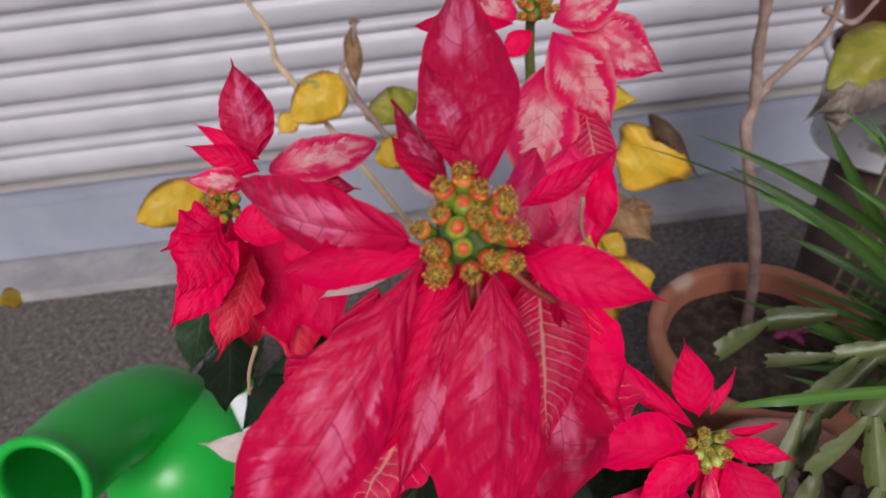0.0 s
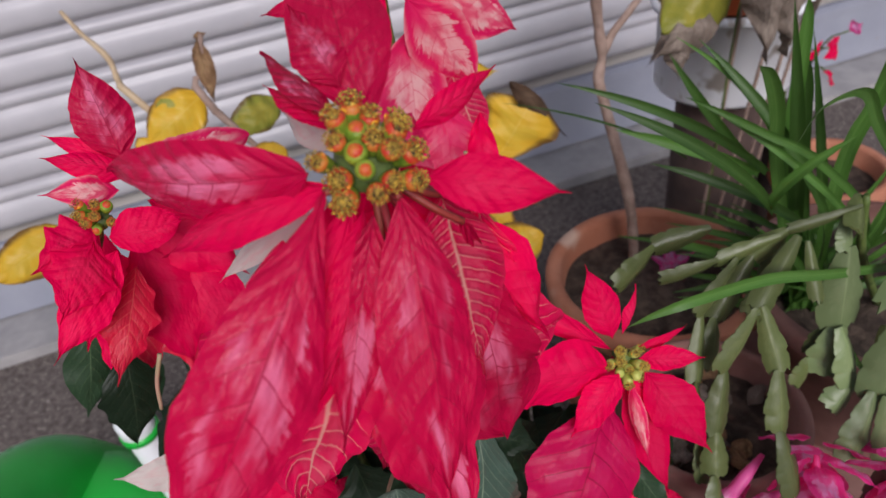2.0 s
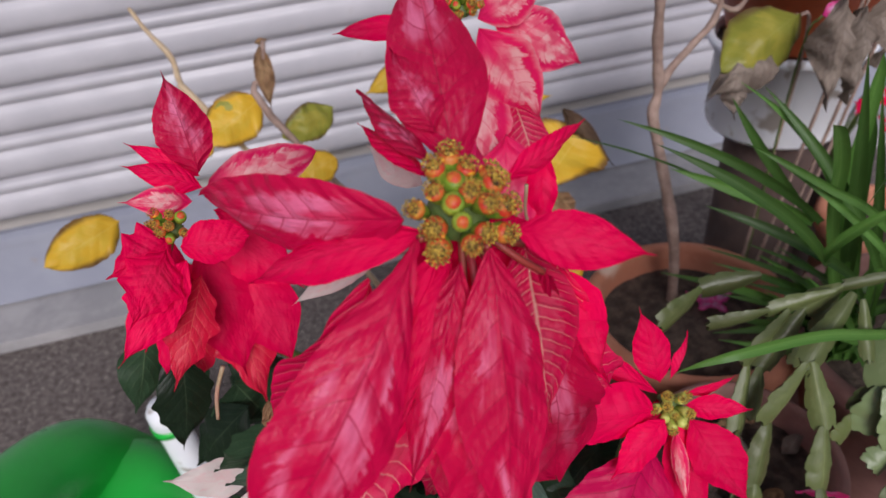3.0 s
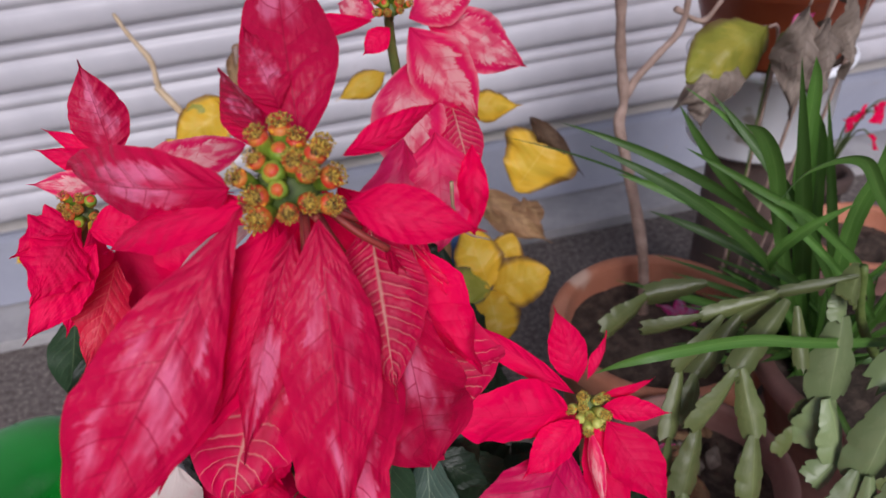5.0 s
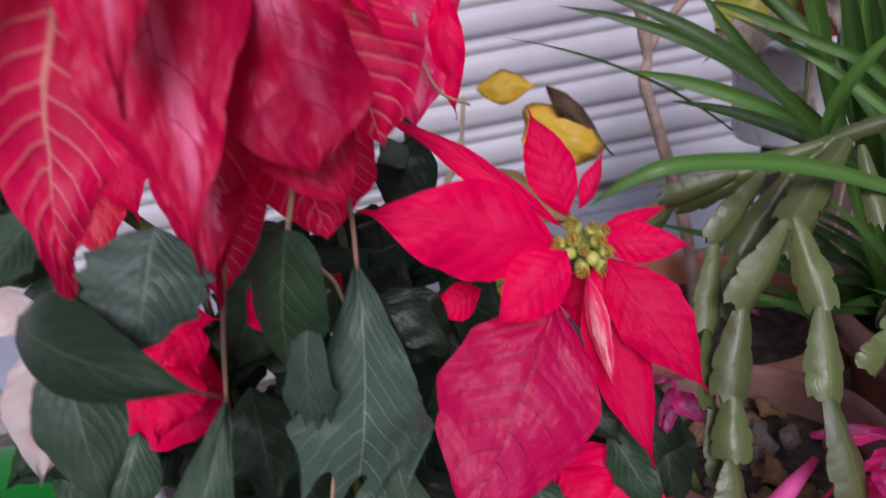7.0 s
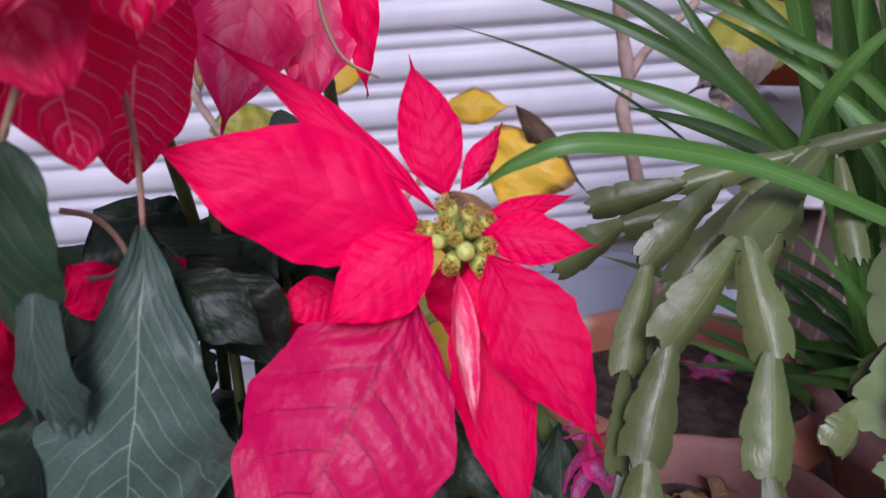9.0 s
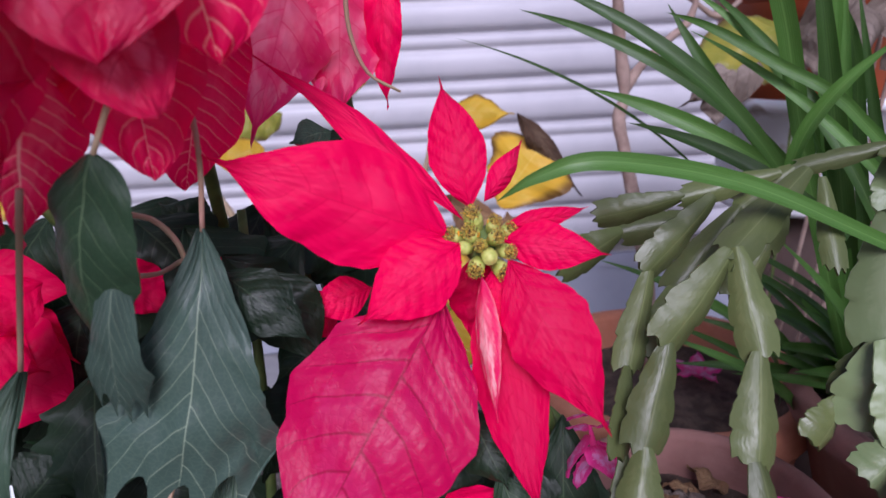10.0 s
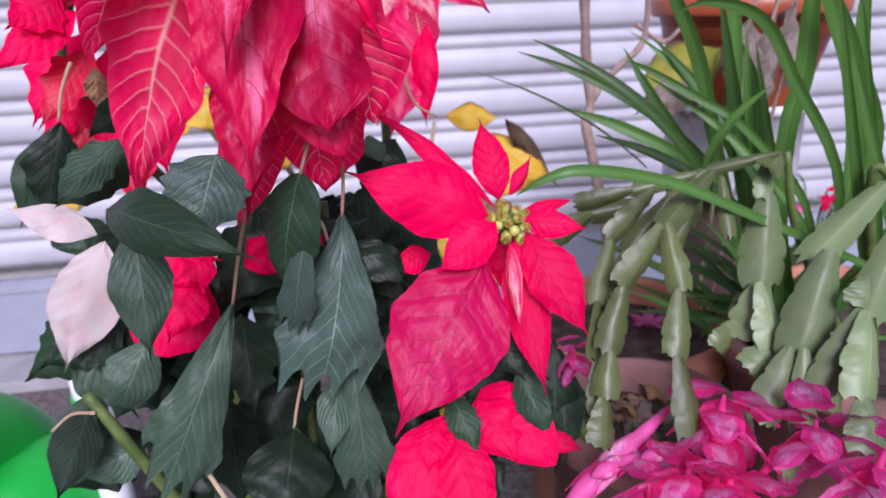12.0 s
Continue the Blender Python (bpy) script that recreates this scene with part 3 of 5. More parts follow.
for v in bm.verts:
    if v.co.y < WALL_Y and v.co.z > 0:
        v.co.y += 0.004 * noise.noise(Vector((v.co.x * 9, 0, 0)))
        v.co.z += 0.002 * noise.noise(Vector((v.co.x * 7, 5, 0)))
part("threshold", bm, M_SILL, wall, "grey concrete threshold slab under the shutter", smooth=False)
bm = bmesh.new()
box(bm, (-4, WALL_Y + 0.002, 0.036), (4, WALL_Y + 0.03, 0.232))
bmesh.ops.bevel(bm, geom=list(bm.edges), offset=0.004, segments=2, affect="EDGES")
part("bottom_rail", bm, M_RAIL_SHADED, wall, "flat grey-white bottom rail of the shutter", smooth=False)
bm = bmesh.new()
box(bm, (-4, WALL_Y - 0.004, 0.200), (4, WALL_Y + 0.004, 0.226))
bmesh.ops.bevel(bm, geom=list(bm.edges), offset=0.003, segments=2, affect="EDGES")
part("rail_bead", bm, M_RAIL_SHADED, wall, smooth=False)


def slat_mesh(x0, x1):
    """One shutter slat: a broad round rib, a narrow one and the dark joint under them."""
    prof = [(0.026, 0.000), (0.026, 0.004), (0.010, 0.008), (0.002, 0.014), (-0.002, 0.024), (-0.003, 0.038), (0.000, 0.052), (0.006, 0.061), (0.013, 0.066), (0.014, 0.069), (0.007, 0.073),
            (0.002, 0.079), (0.001, 0.086), (0.004, 0.092), (0.012, 0.097), (0.024, 0.0995), (0.026, 0.100)]
    me = bpy.data.meshes.new("slat")
    verts = [(x, 0.7 * y, z) for y, z in prof for x in (x0, x1)]
    faces = [(2 * i, 2 * i + 1, 2 * i + 3, 2 * i + 2) for i in range(len(prof) - 1)]
    me.from_pydata(verts, [], faces)
    me.polygons.foreach_set("use_smooth", [True] * len(faces))
    me.materials.append(M_SLAT)
    return me


slat = slat_mesh(-4, 4)
for i in range(25):
    ob = new("slat", slat)
    ob.parent = wall
    ob.location = (0, WALL_Y, 0.262 + 0.1 * i)

# ---- marbled poinsettia: three flowers on tall stems ----
marbled = thing("poinsettia", (0.12, 0.50, 0.24), "tall poinsettia with red bracts marbled pink and cream", "poinsettia", "poinsettias")
HEAD_A = (0.1423, 0.3237, 0.9406)
head_a = flower_head(marbled, HEAD_A, (0.10, -0.62, 0.75), 0.0190, 18, 0.0047, 3, 0.15, "cluster of yellow-green and red small flowers")
# upper tier, spreading
leaf("bract", head_a, (0.1495, 0.3117, 0.9298), (0.1350, 0.2580, 0.8140), 0.0385, (0.164, -0.811, 0.562), M_MARBLE, bulge=0.06, fold=0.25)
leaf("bract", head_a, (0.1245, 0.3134, 0.9400), (0.0410, 0.2580, 0.8480), 0.0455, (0.177, -0.807, 0.564), M_MARBLE, outline=broad_outline, bulge=0.10, fold=0.3)
leaf("bract", head_a, (0.1214, 0.3212, 0.9442), (0.0443, 0.3903, 0.9311), 0.0320, (-0.617, -0.772, 0.151), M_MARBLE, bulge=0.10, fold=0.25, outline=oval_outline)
leaf("bract", head_a, (0.1477, 0.3445, 0.9423), (0.1526, 0.4233, 1.0088), 0.0402, (-0.05, -0.724, 0.688), M_MARBLE, bulge=0.06, fold=0.25)
leaf("bract", head_a, (0.1427, 0.3549, 0.9571), (0.1341, 0.3881, 0.9809), 0.0218, (-0.103, -0.646, 0.756), M_MARBLE, bulge=0.06, fold=0.2)
leaf("bract", head_a, (0.1609, 0.3181, 0.9310), (0.2104, 0.2973, 0.9191), 0.0223, (-0.194, -0.798, 0.571), M_RED, bulge=0.08, fold=0.15)
leaf("bract", head_a, (0.1630, 0.3352, 0.9414), (0.2088, 0.3623, 0.9449), 0.0128, (0.476, -0.869, 0.136), M_RED, bulge=0.05, fold=0.3)
leaf("bract", head_a, (0.1363, 0.3356, 0.9541), (0.1182, 0.3928, 0.9635), 0.0152, (0.343, -0.096, 0.934), M_MARBLE, bulge=0.03, fold=0.4)
leaf("bract", head_a, (0.1335, 0.3338, 0.9515), (0.1153, 0.3829, 0.9533), 0.0110, (0.199, -0.018, 0.98), M_RED, bulge=0.03, fold=0.4)
leaf("bract", head_a, (0.1288, 0.3201, 0.9370), (0.0575, 0.3520, 0.9073), 0.0218, (-0.453, -0.463, 0.762), M_RED, bulge=0.10, fold=0.3)
leaf("bract", head_a, (0.1332, 0.3219, 0.9260), (0.0663, 0.2776, 0.8412), 0.0386, (0.139, -0.916, 0.377), M_RED, bulge=0.06, fold=0.2)
leaf("bract", head_a, (0.1684, 0.3282, 0.9139), (0.1649, 0.2895, 0.8479), 0.0400, (0.083, -0.846, 0.526), M_UNDER, bulge=0.04, fold=0.15, wave=0.1)
leaf("bract", head_a, (0.1734, 0.3375, 0.8964), (0.2086, 0.3216, 0.8211), 0.0370, (-0.197, -0.975, 0.101), M_RED, bulge=0.1, fold=0.45, wave=0.12)
leaf("bract", head_a, (0.1392, 0.3156, 0.9232), (0.1014, 0.2769, 0.8466), 0.0234, (-0.167, -0.83, 0.533), M_MARBLE, bulge=0.08, fold=0.5)
leaf("bract", head_a, (0.1369, 0.3211, 0.9230), (0.0944, 0.2835, 0.8657), 0.0178, (0.513, -0.839, 0.184), M_RED, bulge=0.08, fold=0.5)
leaf("bract", head_a, (0.1377, 0.3750, 0.9214), (0.1195, 0.4130, 0.9264), 0.0161, (-0.482, -0.433, 0.762), M_CREAM, bulge=0.05, fold=0.3, label="cream bract edged with pink")
leaf("bract", head_a, (0.1179, 0.3637, 0.9008), (0.0676, 0.3796, 0.8668), 0.0133, (-0.524, -0.553, 0.648), M_CREAM, bulge=0.08, fold=0.3, label="cream bract edged with pink")
for foot in ((0.1495, 0.3117, 0.9298), (0.1245, 0.3134, 0.9400), (0.1609, 0.3181, 0.9310), (0.1684, 0.3282, 0.9139), (0.1734, 0.3375, 0.8964), (0.1388, 0.3197, 0.8996),
             (0.1432, 0.3117, 0.9134), (0.1586, 0.3284, 0.8937), (0.1737, 0.3195, 0.9044), (0.1831, 0.3331, 0.9034)):
    stem("bract_stalk", head_a, [(0.1450, 0.3360, 0.9300), (0.1450 * 0.4 + foot[0] * 0.6, 0.3360 * 0.4 + foot[1] * 0.6 - 0.004, 0.9300 * 0.4 + foot[2] * 0.6), foot], 0.0017, 0.0015, M_REDSTEM, 8, 6, 0.05)
leaf("bract", head_a, (0.1400, 0.3440, 0.9260), (0.1090, 0.3460, 0.8200), 0.0440, (0.1, -0.95, 0.2), M_RED, bulge=0.05, wave=0.12)
leaf("bract", head_a, (0.1500, 0.3440, 0.9240), (0.1540, 0.3420, 0.8000), 0.0480, (0.0, -0.97, 0.2), M_RED, bulge=0.05, wave=0.12)
leaf("bract", head_a, (0.1590, 0.3480, 0.9220), (0.1920, 0.3520, 0.8300), 0.0400, (-0.1, -0.95, 0.2), M_RED, bulge=0.05, wave=0.12)
# lower tier, hanging
leaf("bract", head_a, (0.1388, 0.3197, 0.8996), (0.0662, 0.3324, 0.7384), 0.0604, (-0.004, -0.998, -0.057), M_UNDER, bulge=0.06, fold=0.2, wave=0.14, crinkle=0.025, bend=0.05, teeth=0.12, n_teeth=4.3)
leaf("bract", marbled, (0.1392, 0.3568, 0.7955), (0.1121, 0.3593, 0.7094), 0.0393, (0.102, -0.994, -0.045), M_UNDER, wave=0.14, fold=0.4, crinkle=0.02, label="withered bract with cream veins")
leaf("bract", head_a, (0.1432, 0.3117, 0.9134), (0.1367, 0.2755, 0.7601), 0.0533, (0.186, -0.947, 0.261), M_MARBLE, bulge=0.05, fold=0.25, wave=0.14, tip_curl=-0.3, crinkle=0.014, teeth=0.14, n_teeth=3.4)
leaf("bract", head_a, (0.1586, 0.3284, 0.8937), (0.1234, 0.3213, 0.7239), 0.0545, (-0.027, -0.999, 0.024), M_VEINED, bulge=0.05, fold=0.3, wave=0.16, teeth=0.12, crinkle=0.025)
leaf("bract", head_a, (0.1737, 0.3195, 0.9044), (0.1749, 0.3080, 0.7789), 0.0509, (0.064, -0.995, 0.072), M_MARBLE, bulge=0.05, fold=0.2, wave=0.16, crinkle=0.02, teeth=0.10, n_teeth=3.2, outline=hang_outline)
leaf("bract", head_a, (0.1831, 0.3331, 0.9034), (0.2012, 0.3352, 0.7753), 0.0498, (0.018, -0.999, -0.028), M_UNDER, bulge=0.04, fold=0.2, wave=0.14, crinkle=0.03, teeth=0.10, n_teeth=3.7, outline=hang_outline)
leaf("bract", head_a, (0.1590, 0.3759, 0.8501), (0.1686, 0.3517, 0.7356), 0.0583, (0.085, -0.984, 0.155), M_VEINED, bulge=0.03, fold=0.12, wave=0.12, outline=oval_outline, crinkle=0.02, teeth=0.06)
leaf("bract", head_a, (0.1906, 0.3844, 0.8061), (0.1678, 0.3885, 0.7232), 0.0419, (0.314, -0.943, -0.108), M_VEINED, bulge=0.03, fold=0.2, wave=0.12, outline=oval_outline)
leaf("bract", head_a, (0.1733, 0.3883, 0.8294), (0.1782, 0.4165, 0.7800), 0.0344, (0.3, -0.835, -0.462), M_VEINED, bulge=0.03, fold=0.2, wave=0.1)
leaf("bract", head_a, (0.1053, 0.3272, 0.9146), (0.0401, 0.3580, 0.8108), 0.0414, (0.151, -0.91, -0.387), M_VEINED, bulge=0.08, fold=0.2, wave=0.1)
leaf("bract", head_a, (0.1384, 0.3455, 0.8333), (0.1275, 0.2985, 0.7376), 0.0405, (0.17, -0.846, 0.505), M_MARBLE, bulge=0.04, fold=0.3, wave=0.12)
leaf("bract", head_a, (0.1488, 0.3463, 0.8310), (0.1836, 0.3196, 0.7613), 0.0472, (0.168, -0.878, 0.448), M_MARBLE, bulge=0.08, fold=0.2, wave=0.06, outline=oval_outline)
stem("stalk", marbled, [HEAD_A, (0.1504, 0.3716, 0.8802), (0.1538, 0.4541, 0.7793), (0.1377, 0.5615, 0.5759), (0.12, 0.51, 0.26)], 0.0028, 0.005, M_STEM)

HEAD_C = (-0.0003, 0.4875, 0.8572)
head_c = flower_head(marbled, HEAD_C, (-0.2, -0.75, 0.55), 0.012, 11, 0.0038, 5, 0.1, "cluster of yellow-green and red small flowers")
leaf("bract", head_c, (0.0214, 0.5142, 0.8750), (0.0169, 0.5367, 0.9346), 0.0350, (0.374, -0.858, 0.352), M_MARBLE, bulge=0.05)
leaf("bract", head_c, (0.0208, 0.5181, 0.8709), (-0.0167, 0.5261, 0.8994), 0.0129, (0.255, -0.856, 0.45), M_RED)
leaf("bract", head_c, (0.0223, 0.5066, 0.8691), (-0.0172, 0.5022, 0.8969), 0.0176, (0.486, -0.747, 0.453), M_RED, fold=0.3)
leaf("bract", head_c, (0.0143, 0.5018, 0.8643), (-0.0208, 0.4840, 0.8835), 0.0192, (0.611, -0.747, 0.261), M_PINK)
leaf("bract", head_c, (0.0043, 0.4748, 0.8513), (0.0441, 0.4802, 0.8447), 0.0268, (0.273, -0.855, 0.442), M_RED, outline=oval_outline)
leaf("bract", head_c, (0.0008, 0.4809, 0.8546), (-0.0342, 0.4525, 0.8551), 0.0302, (0.631, -0.662, 0.404), M_RED, teeth=0.28, n_teeth=4)
leaf("bract", head_c, (0.0050, 0.4710, 0.8429), (-0.0434, 0.4326, 0.8062), 0.0291, (0.424, -0.798, 0.427), M_RED, teeth=0.08)
leaf("bract", head_c, (-0.0031, 0.4723, 0.8526), (-0.0273, 0.4315, 0.8331), 0.0328, (0.607, -0.567, 0.556), M_RED, teeth=0.28, n_teeth=4)
leaf("bract", head_c, (0.0052, 0.4881, 0.8170), (-0.0258, 0.4431, 0.7668), 0.0295, (0.43, -0.751, 0.5), M_ORANGE_UNDER, teeth=0.28, n_teeth=4)
leaf("bract", head_c, (0.0190, 0.5367, 0.8511), (0.0945, 0.5697, 0.8434), 0.0317, (0.464, -0.771, 0.436), M_PINK, outline=oval_outline)
leaf("bract", head_c, (0.0026, 0.5258, 0.8142), (0.0090, 0.4843, 0.7201), 0.0463, (0.251, -0.865, 0.434), M_RED, teeth=0.28, n_teeth=4)
leaf("bract", head_c, (-0.0111, 0.5190, 0.8274), (-0.0491, 0.4906, 0.7626), 0.0391, (0.202, -0.908, 0.368), M_RED, teeth=0.28, n_teeth=4)
leaf("bract", head_c, (0.0132, 0.5337, 0.8249), (0.0641, 0.5134, 0.7658), 0.0416, (0.247, -0.851, 0.463), M_RED)
leaf("bract", head_c, (0.0240, 0.5298, 0.7955), (0.0431, 0.4869, 0.7173), 0.0495, (0.201, -0.826, 0.526), M_RED)
leaf("bract", head_c, (-0.0082, 0.5214, 0.7907), (-0.0371, 0.4894, 0.7065), 0.0346, (0.197, -0.914, 0.354), M_ORANGE_UNDER, teeth=0.28, n_teeth=4)
leaf("bract", head_c, (0.0155, 0.5469, 0.8273), (0.0895, 0.5395, 0.7864), 0.0391, (0.24, -0.854, 0.462), M_RED, wave=0.1)
leaf("bract", head_c, (0.0142, 0.5540, 0.8302), (0.0776, 0.5640, 0.8087), 0.0286, (0.355, -0.835, 0.42), M_MARBLE, wave=0.1)
leaf("bract", head_c, (0.0087, 0.5361, 0.7898), (0.0150, 0.4835, 0.6871), 0.0429, (0.228, -0.843, 0.487), M_ORANGE_UNDER, wave=0.14, teeth=0.28, n_teeth=4)
leaf("bract", head_c, (-0.0127, 0.5214, 0.8119), (-0.0433, 0.4832, 0.7342), 0.0301, (0.236, -0.879, 0.415), M_RED, wave=0.14, teeth=0.28, n_teeth=4)
stem("stalk", marbled, [HEAD_C, (-0.0148, 0.5010, 0.7876), (0.0864, 0.5356, 0.5867), (0.10, 0.51, 0.26)], 0.003, 0.006, M_STEM)

HEAD_D = (0.2189, 0.6001, 0.9167)
head_d = flower_head(marbled, HEAD_D, (0.0, -0.6, 0.7), 0.013, 11, 0.0038, 6, 0.1, "cluster of yellow-green small flowers")
leaf("bract", head_d, (0.2311, 0.5994, 0.9064), (0.2967, 0.6303, 0.9174), 0.0364, (0.309, -0.791, 0.528), M_PINK, bulge=0.05)
leaf("bract", head_d, (0.2440, 0.6069, 0.9034), (0.3394, 0.6573, 0.8281), 0.0509, (0.436, -0.899, -0.048), M_PINK, bulge=0.06)
leaf("bract", head_d, (0.2303, 0.5974, 0.9006), (0.2805, 0.5995, 0.8122), 0.0511, (0.032, -0.999, 0.012), M_PINK, bulge=0.08)
leaf("bract", head_d, (0.2089, 0.6060, 0.9097), (0.1825, 0.6585, 0.9082), 0.0239, (-0.711, -0.431, 0.555), M_PINK)
leaf("bract", head_d, (0.2043, 0.6060, 0.9070), (0.1284, 0.6840, 0.8848), 0.0187, (-0.653, -0.672, 0.35), M_RED)
leaf("bract", head_d, (0.2159, 0.6014, 0.9015), (0.1920, 0.5995, 0.8840), 0.0190, (-0.128, -0.904, 0.409), M_RED)
leaf("bract", head_d, (0.2296, 0.6142, 0.8683), (0.2031, 0.5403, 0.7790), 0.0604, (0.088, -0.787, 0.611), M_PINK, bulge=0.08, fold=0.25)
leaf("bract", head_d, (0.2568, 0.6035, 0.8380), (0.2585, 0.5363, 0.7761), 0.0345, (-0.126, -0.656, 0.744), M_UNDER, wave=0.1)
leaf("bract", head_d, (0.2348, 0.5871, 0.7909), (0.2110, 0.5286, 0.7412), 0.0429, (0.137, -0.653, 0.745), M_ROSE, wave=0.1)
leaf("bract", head_d, (0.2098, 0.5493, 0.8354), (0.1704, 0.5235, 0.7197), 0.0660, (0.254, -0.947, 0.196), M_ROSE, wave=0.12)
leaf("bract", head_d, (0.2332, 0.5513, 0.8349), (0.2243, 0.5426, 0.7285), 0.0644, (0.097, -0.984, 0.153), M_ROSE, wave=0.12, teeth=0.08)
leaf("bract", head_d, (0.2598, 0.5439, 0.8232), (0.2567, 0.5440, 0.7357), 0.0252, (-0.327, -0.939, 0.104), M_RED, wave=0.2)
leaf("bract", head_d, (0.1892, 0.4411, 0.8305), (0.1823, 0.4383, 0.7771), 0.0378, (0.242, -0.966, 0.086), M_UNDER, wave=0.08)
stem("dry_midrib", head_d, [(0.2359, 0.5141, 0.8118), (0.2365, 0.5187, 0.7831), (0.2453, 0.5215, 0.7592), (0.2641, 0.5225, 0.7470)], 0.0016, 0.0008, M_PETIOLE)
stem("stalk", marbled, [HEAD_D, (0.2172, 0.6177, 0.8808), (0.2204, 0.6378, 0.6362), (0.14, 0.52, 0.26)], 0.003, 0.006, M_STEM)

# a red flower low inside the plant
HEAD_F = (0.0130, 0.4668, 0.6277)
head_f = flower_head(marbled, HEAD_F, (0.1, -0.7, 0.6), 0.010, 7, 0.0038, 15, 0.5, "small cluster of green small flowers")
leaf("bract", head_f, (0.0121, 0.4671, 0.6670), (0.0773, 0.4725, 0.6501), 0.0369, (0.188, -0.926, 0.327), M_RED)
leaf("bract", head_f, (0.0090, 0.4442, 0.6361), (0.0737, 0.4427, 0.5997), 0.0677, (0.256, -0.835, 0.487), M_RED, outline=oval_outline)
leaf("bract", head_f, (0.0316, 0.4762, 0.6436), (0.0708, 0.4636, 0.6099), 0.0262, (0.115, -0.873, 0.473), M_RED)
leaf("bract", head_f, (0.0121, 0.4444, 0.6346), (0.0652, 0.4421, 0.6166), 0.0458, (0.114, -0.898, 0.424), M_RED)
leaf("bract", head_f, (0.0993, 0.5231, 0.6413), (0.1473, 0.5257, 0.6485), 0.0288, (0.08, -0.971, 0.224), M_RED)
leaf("bract", head_f, (0.1010, 0.5183, 0.6189), (0.1294, 0.5092, 0.5957), 0.0285, (0.1, -0.855, 0.508), M_MARBLE)
leaf("bract", head_f, (0.1363, 0.5730, 0.6351), (0.1932, 0.5548, 0.6055), 0.0359, (-0.078, -0.898, 0.434), M_RED)

leaf("bract", head_f, (0.1977, 0.4756, 0.6341), (0.1460, 0.4713, 0.6690), 0.0206, (0.272, -0.918, 0.288), M_RED, wave=0.14)
leaf("bract", head_f, (0.2219, 0.4502, 0.6471), (0.1916, 0.4292, 0.6277), 0.0259, (0.379, -0.793, 0.478), M_RED, wave=0.14)
leaf("bract", head_f, (0.0994, 0.4651, 0.6690), (0.1226, 0.4655, 0.6333), 0.0312, (0.416, -0.865, 0.28), M_RED, wave=0.14)
leaf("bract", head_f, (0.0639, 0.4379, 0.5788), (0.0886, 0.4470, 0.5941), 0.0195, (0.215, -0.94, 0.265), M_RED, wave=0.14)
leaf("bract", head_f, (0.0660, 0.4225, 0.6572), (0.0465, 0.3912, 0.6197), 0.0348, (0.352, -0.782, 0.515), M_RED, wave=0.14)
leaf("bract", head_f, (0.0790, 0.4298, 0.6711), (0.0495, 0.4065, 0.6566), 0.0312, (0.461, -0.78, 0.423), M_RED, wave=0.14)

# cream bracts and the cut stem low on the plant
leaf("bract", marbled, (0.006, 0.418, 0.696), (-0.046, 0.412, 0.722), 0.0255, (0.40, -0.80, 0.45), M_CREAM, bulge=0.08, label="cream bract edged with pink")
leaf("bract", marbled, (0.011, 0.416, 0.692), (-0.034, 0.410, 0.596), 0.0490, (0.43, -0.83, 0.36), M_CREAM, bulge=0.06, label="cream bract edged with pink")
stem("cut_stem", marbled, [(0.0013, 0.3549, 0.6075), (0.0240, 0.3504, 0.5634), (0.0482, 0.3601, 0.4959)], 0.0036, 0.0045, M_STEM, label="green stem cut off at its top")

# ---- green leaves of the marbled plant ----
def green(base, tip, width, face, mat=M_GREEN, **kw):
    leaf("leaf", marbled, base, tip, width, face, mat, **{"fold": 0.25, "wave": 0.07, "crinkle": 0.003, "nu": 30 if "ragged" in kw else 10, **kw})
def petiole(*pts):
    stem("petiole", marbled, pts, 0.0014, 0.0011, M_PETIOLE, 10, 6, 0.05)
green((0.1773, 0.3694, 0.7112), (0.1560, 0.3488, 0.6048), 0.0754, (0.042, -0.972, 0.23), M_PALE, ragged=0.20, outline=fan_outline, bend=-0.03, fold=0.2, bulge=0.06)
petiole((0.1794, 0.3690, 0.7736), (0.1805, 0.3703, 0.7420), (0.1773, 0.3695, 0.7101))
green((0.1561, 0.3341, 0.7499), (0.1384, 0.3504, 0.6725), 0.0380, (-0.397, -0.914, -0.084), fold=0.35, outline=oval_outline)
green((0.1594, 0.3404, 0.7264), (0.1413, 0.3479, 0.6476), 0.0268, (-0.182, -0.983, -0.025), M_PALE, outline=fan_outline, ragged=0.16, fold=0.3)
petiole((0.1652, 0.3527, 0.7844), (0.1627, 0.3427, 0.7688), (0.1561, 0.3341, 0.7489))
petiole((0.1415, 0.3866, 0.7153), (0.1538, 0.3845, 0.7122), (0.1633, 0.3803, 0.7031), (0.1663, 0.3788, 0.6902))
petiole((0.1377, 0.4014, 0.6819), (0.1462, 0.4042, 0.6820), (0.1580, 0.3980, 0.6892))
green((0.1782, 0.3813, 0.6886), (0.2173, 0.3652, 0.6591), 0.0275, (0.016, -0.838, 0.545), fold=0.2, teeth=0.1)
green((0.1026, 0.3554, 0.6616), (0.0538, 0.3206, 0.5592), 0.0533, (0.261, -0.839, 0.478), M_GREY, outline=fan_outline, ragged=0.2, bulge=0.06)
petiole((0.1247, 0.3447, 0.7368), (0.1122, 0.3527, 0.6992), (0.1026, 0.3554, 0.6616))
green((0.0648, 0.3138, 0.7314), (0.0671, 0.2923, 0.6589), 0.0336, (0.326, -0.908, 0.263), M_GREY, bulge=0.12)
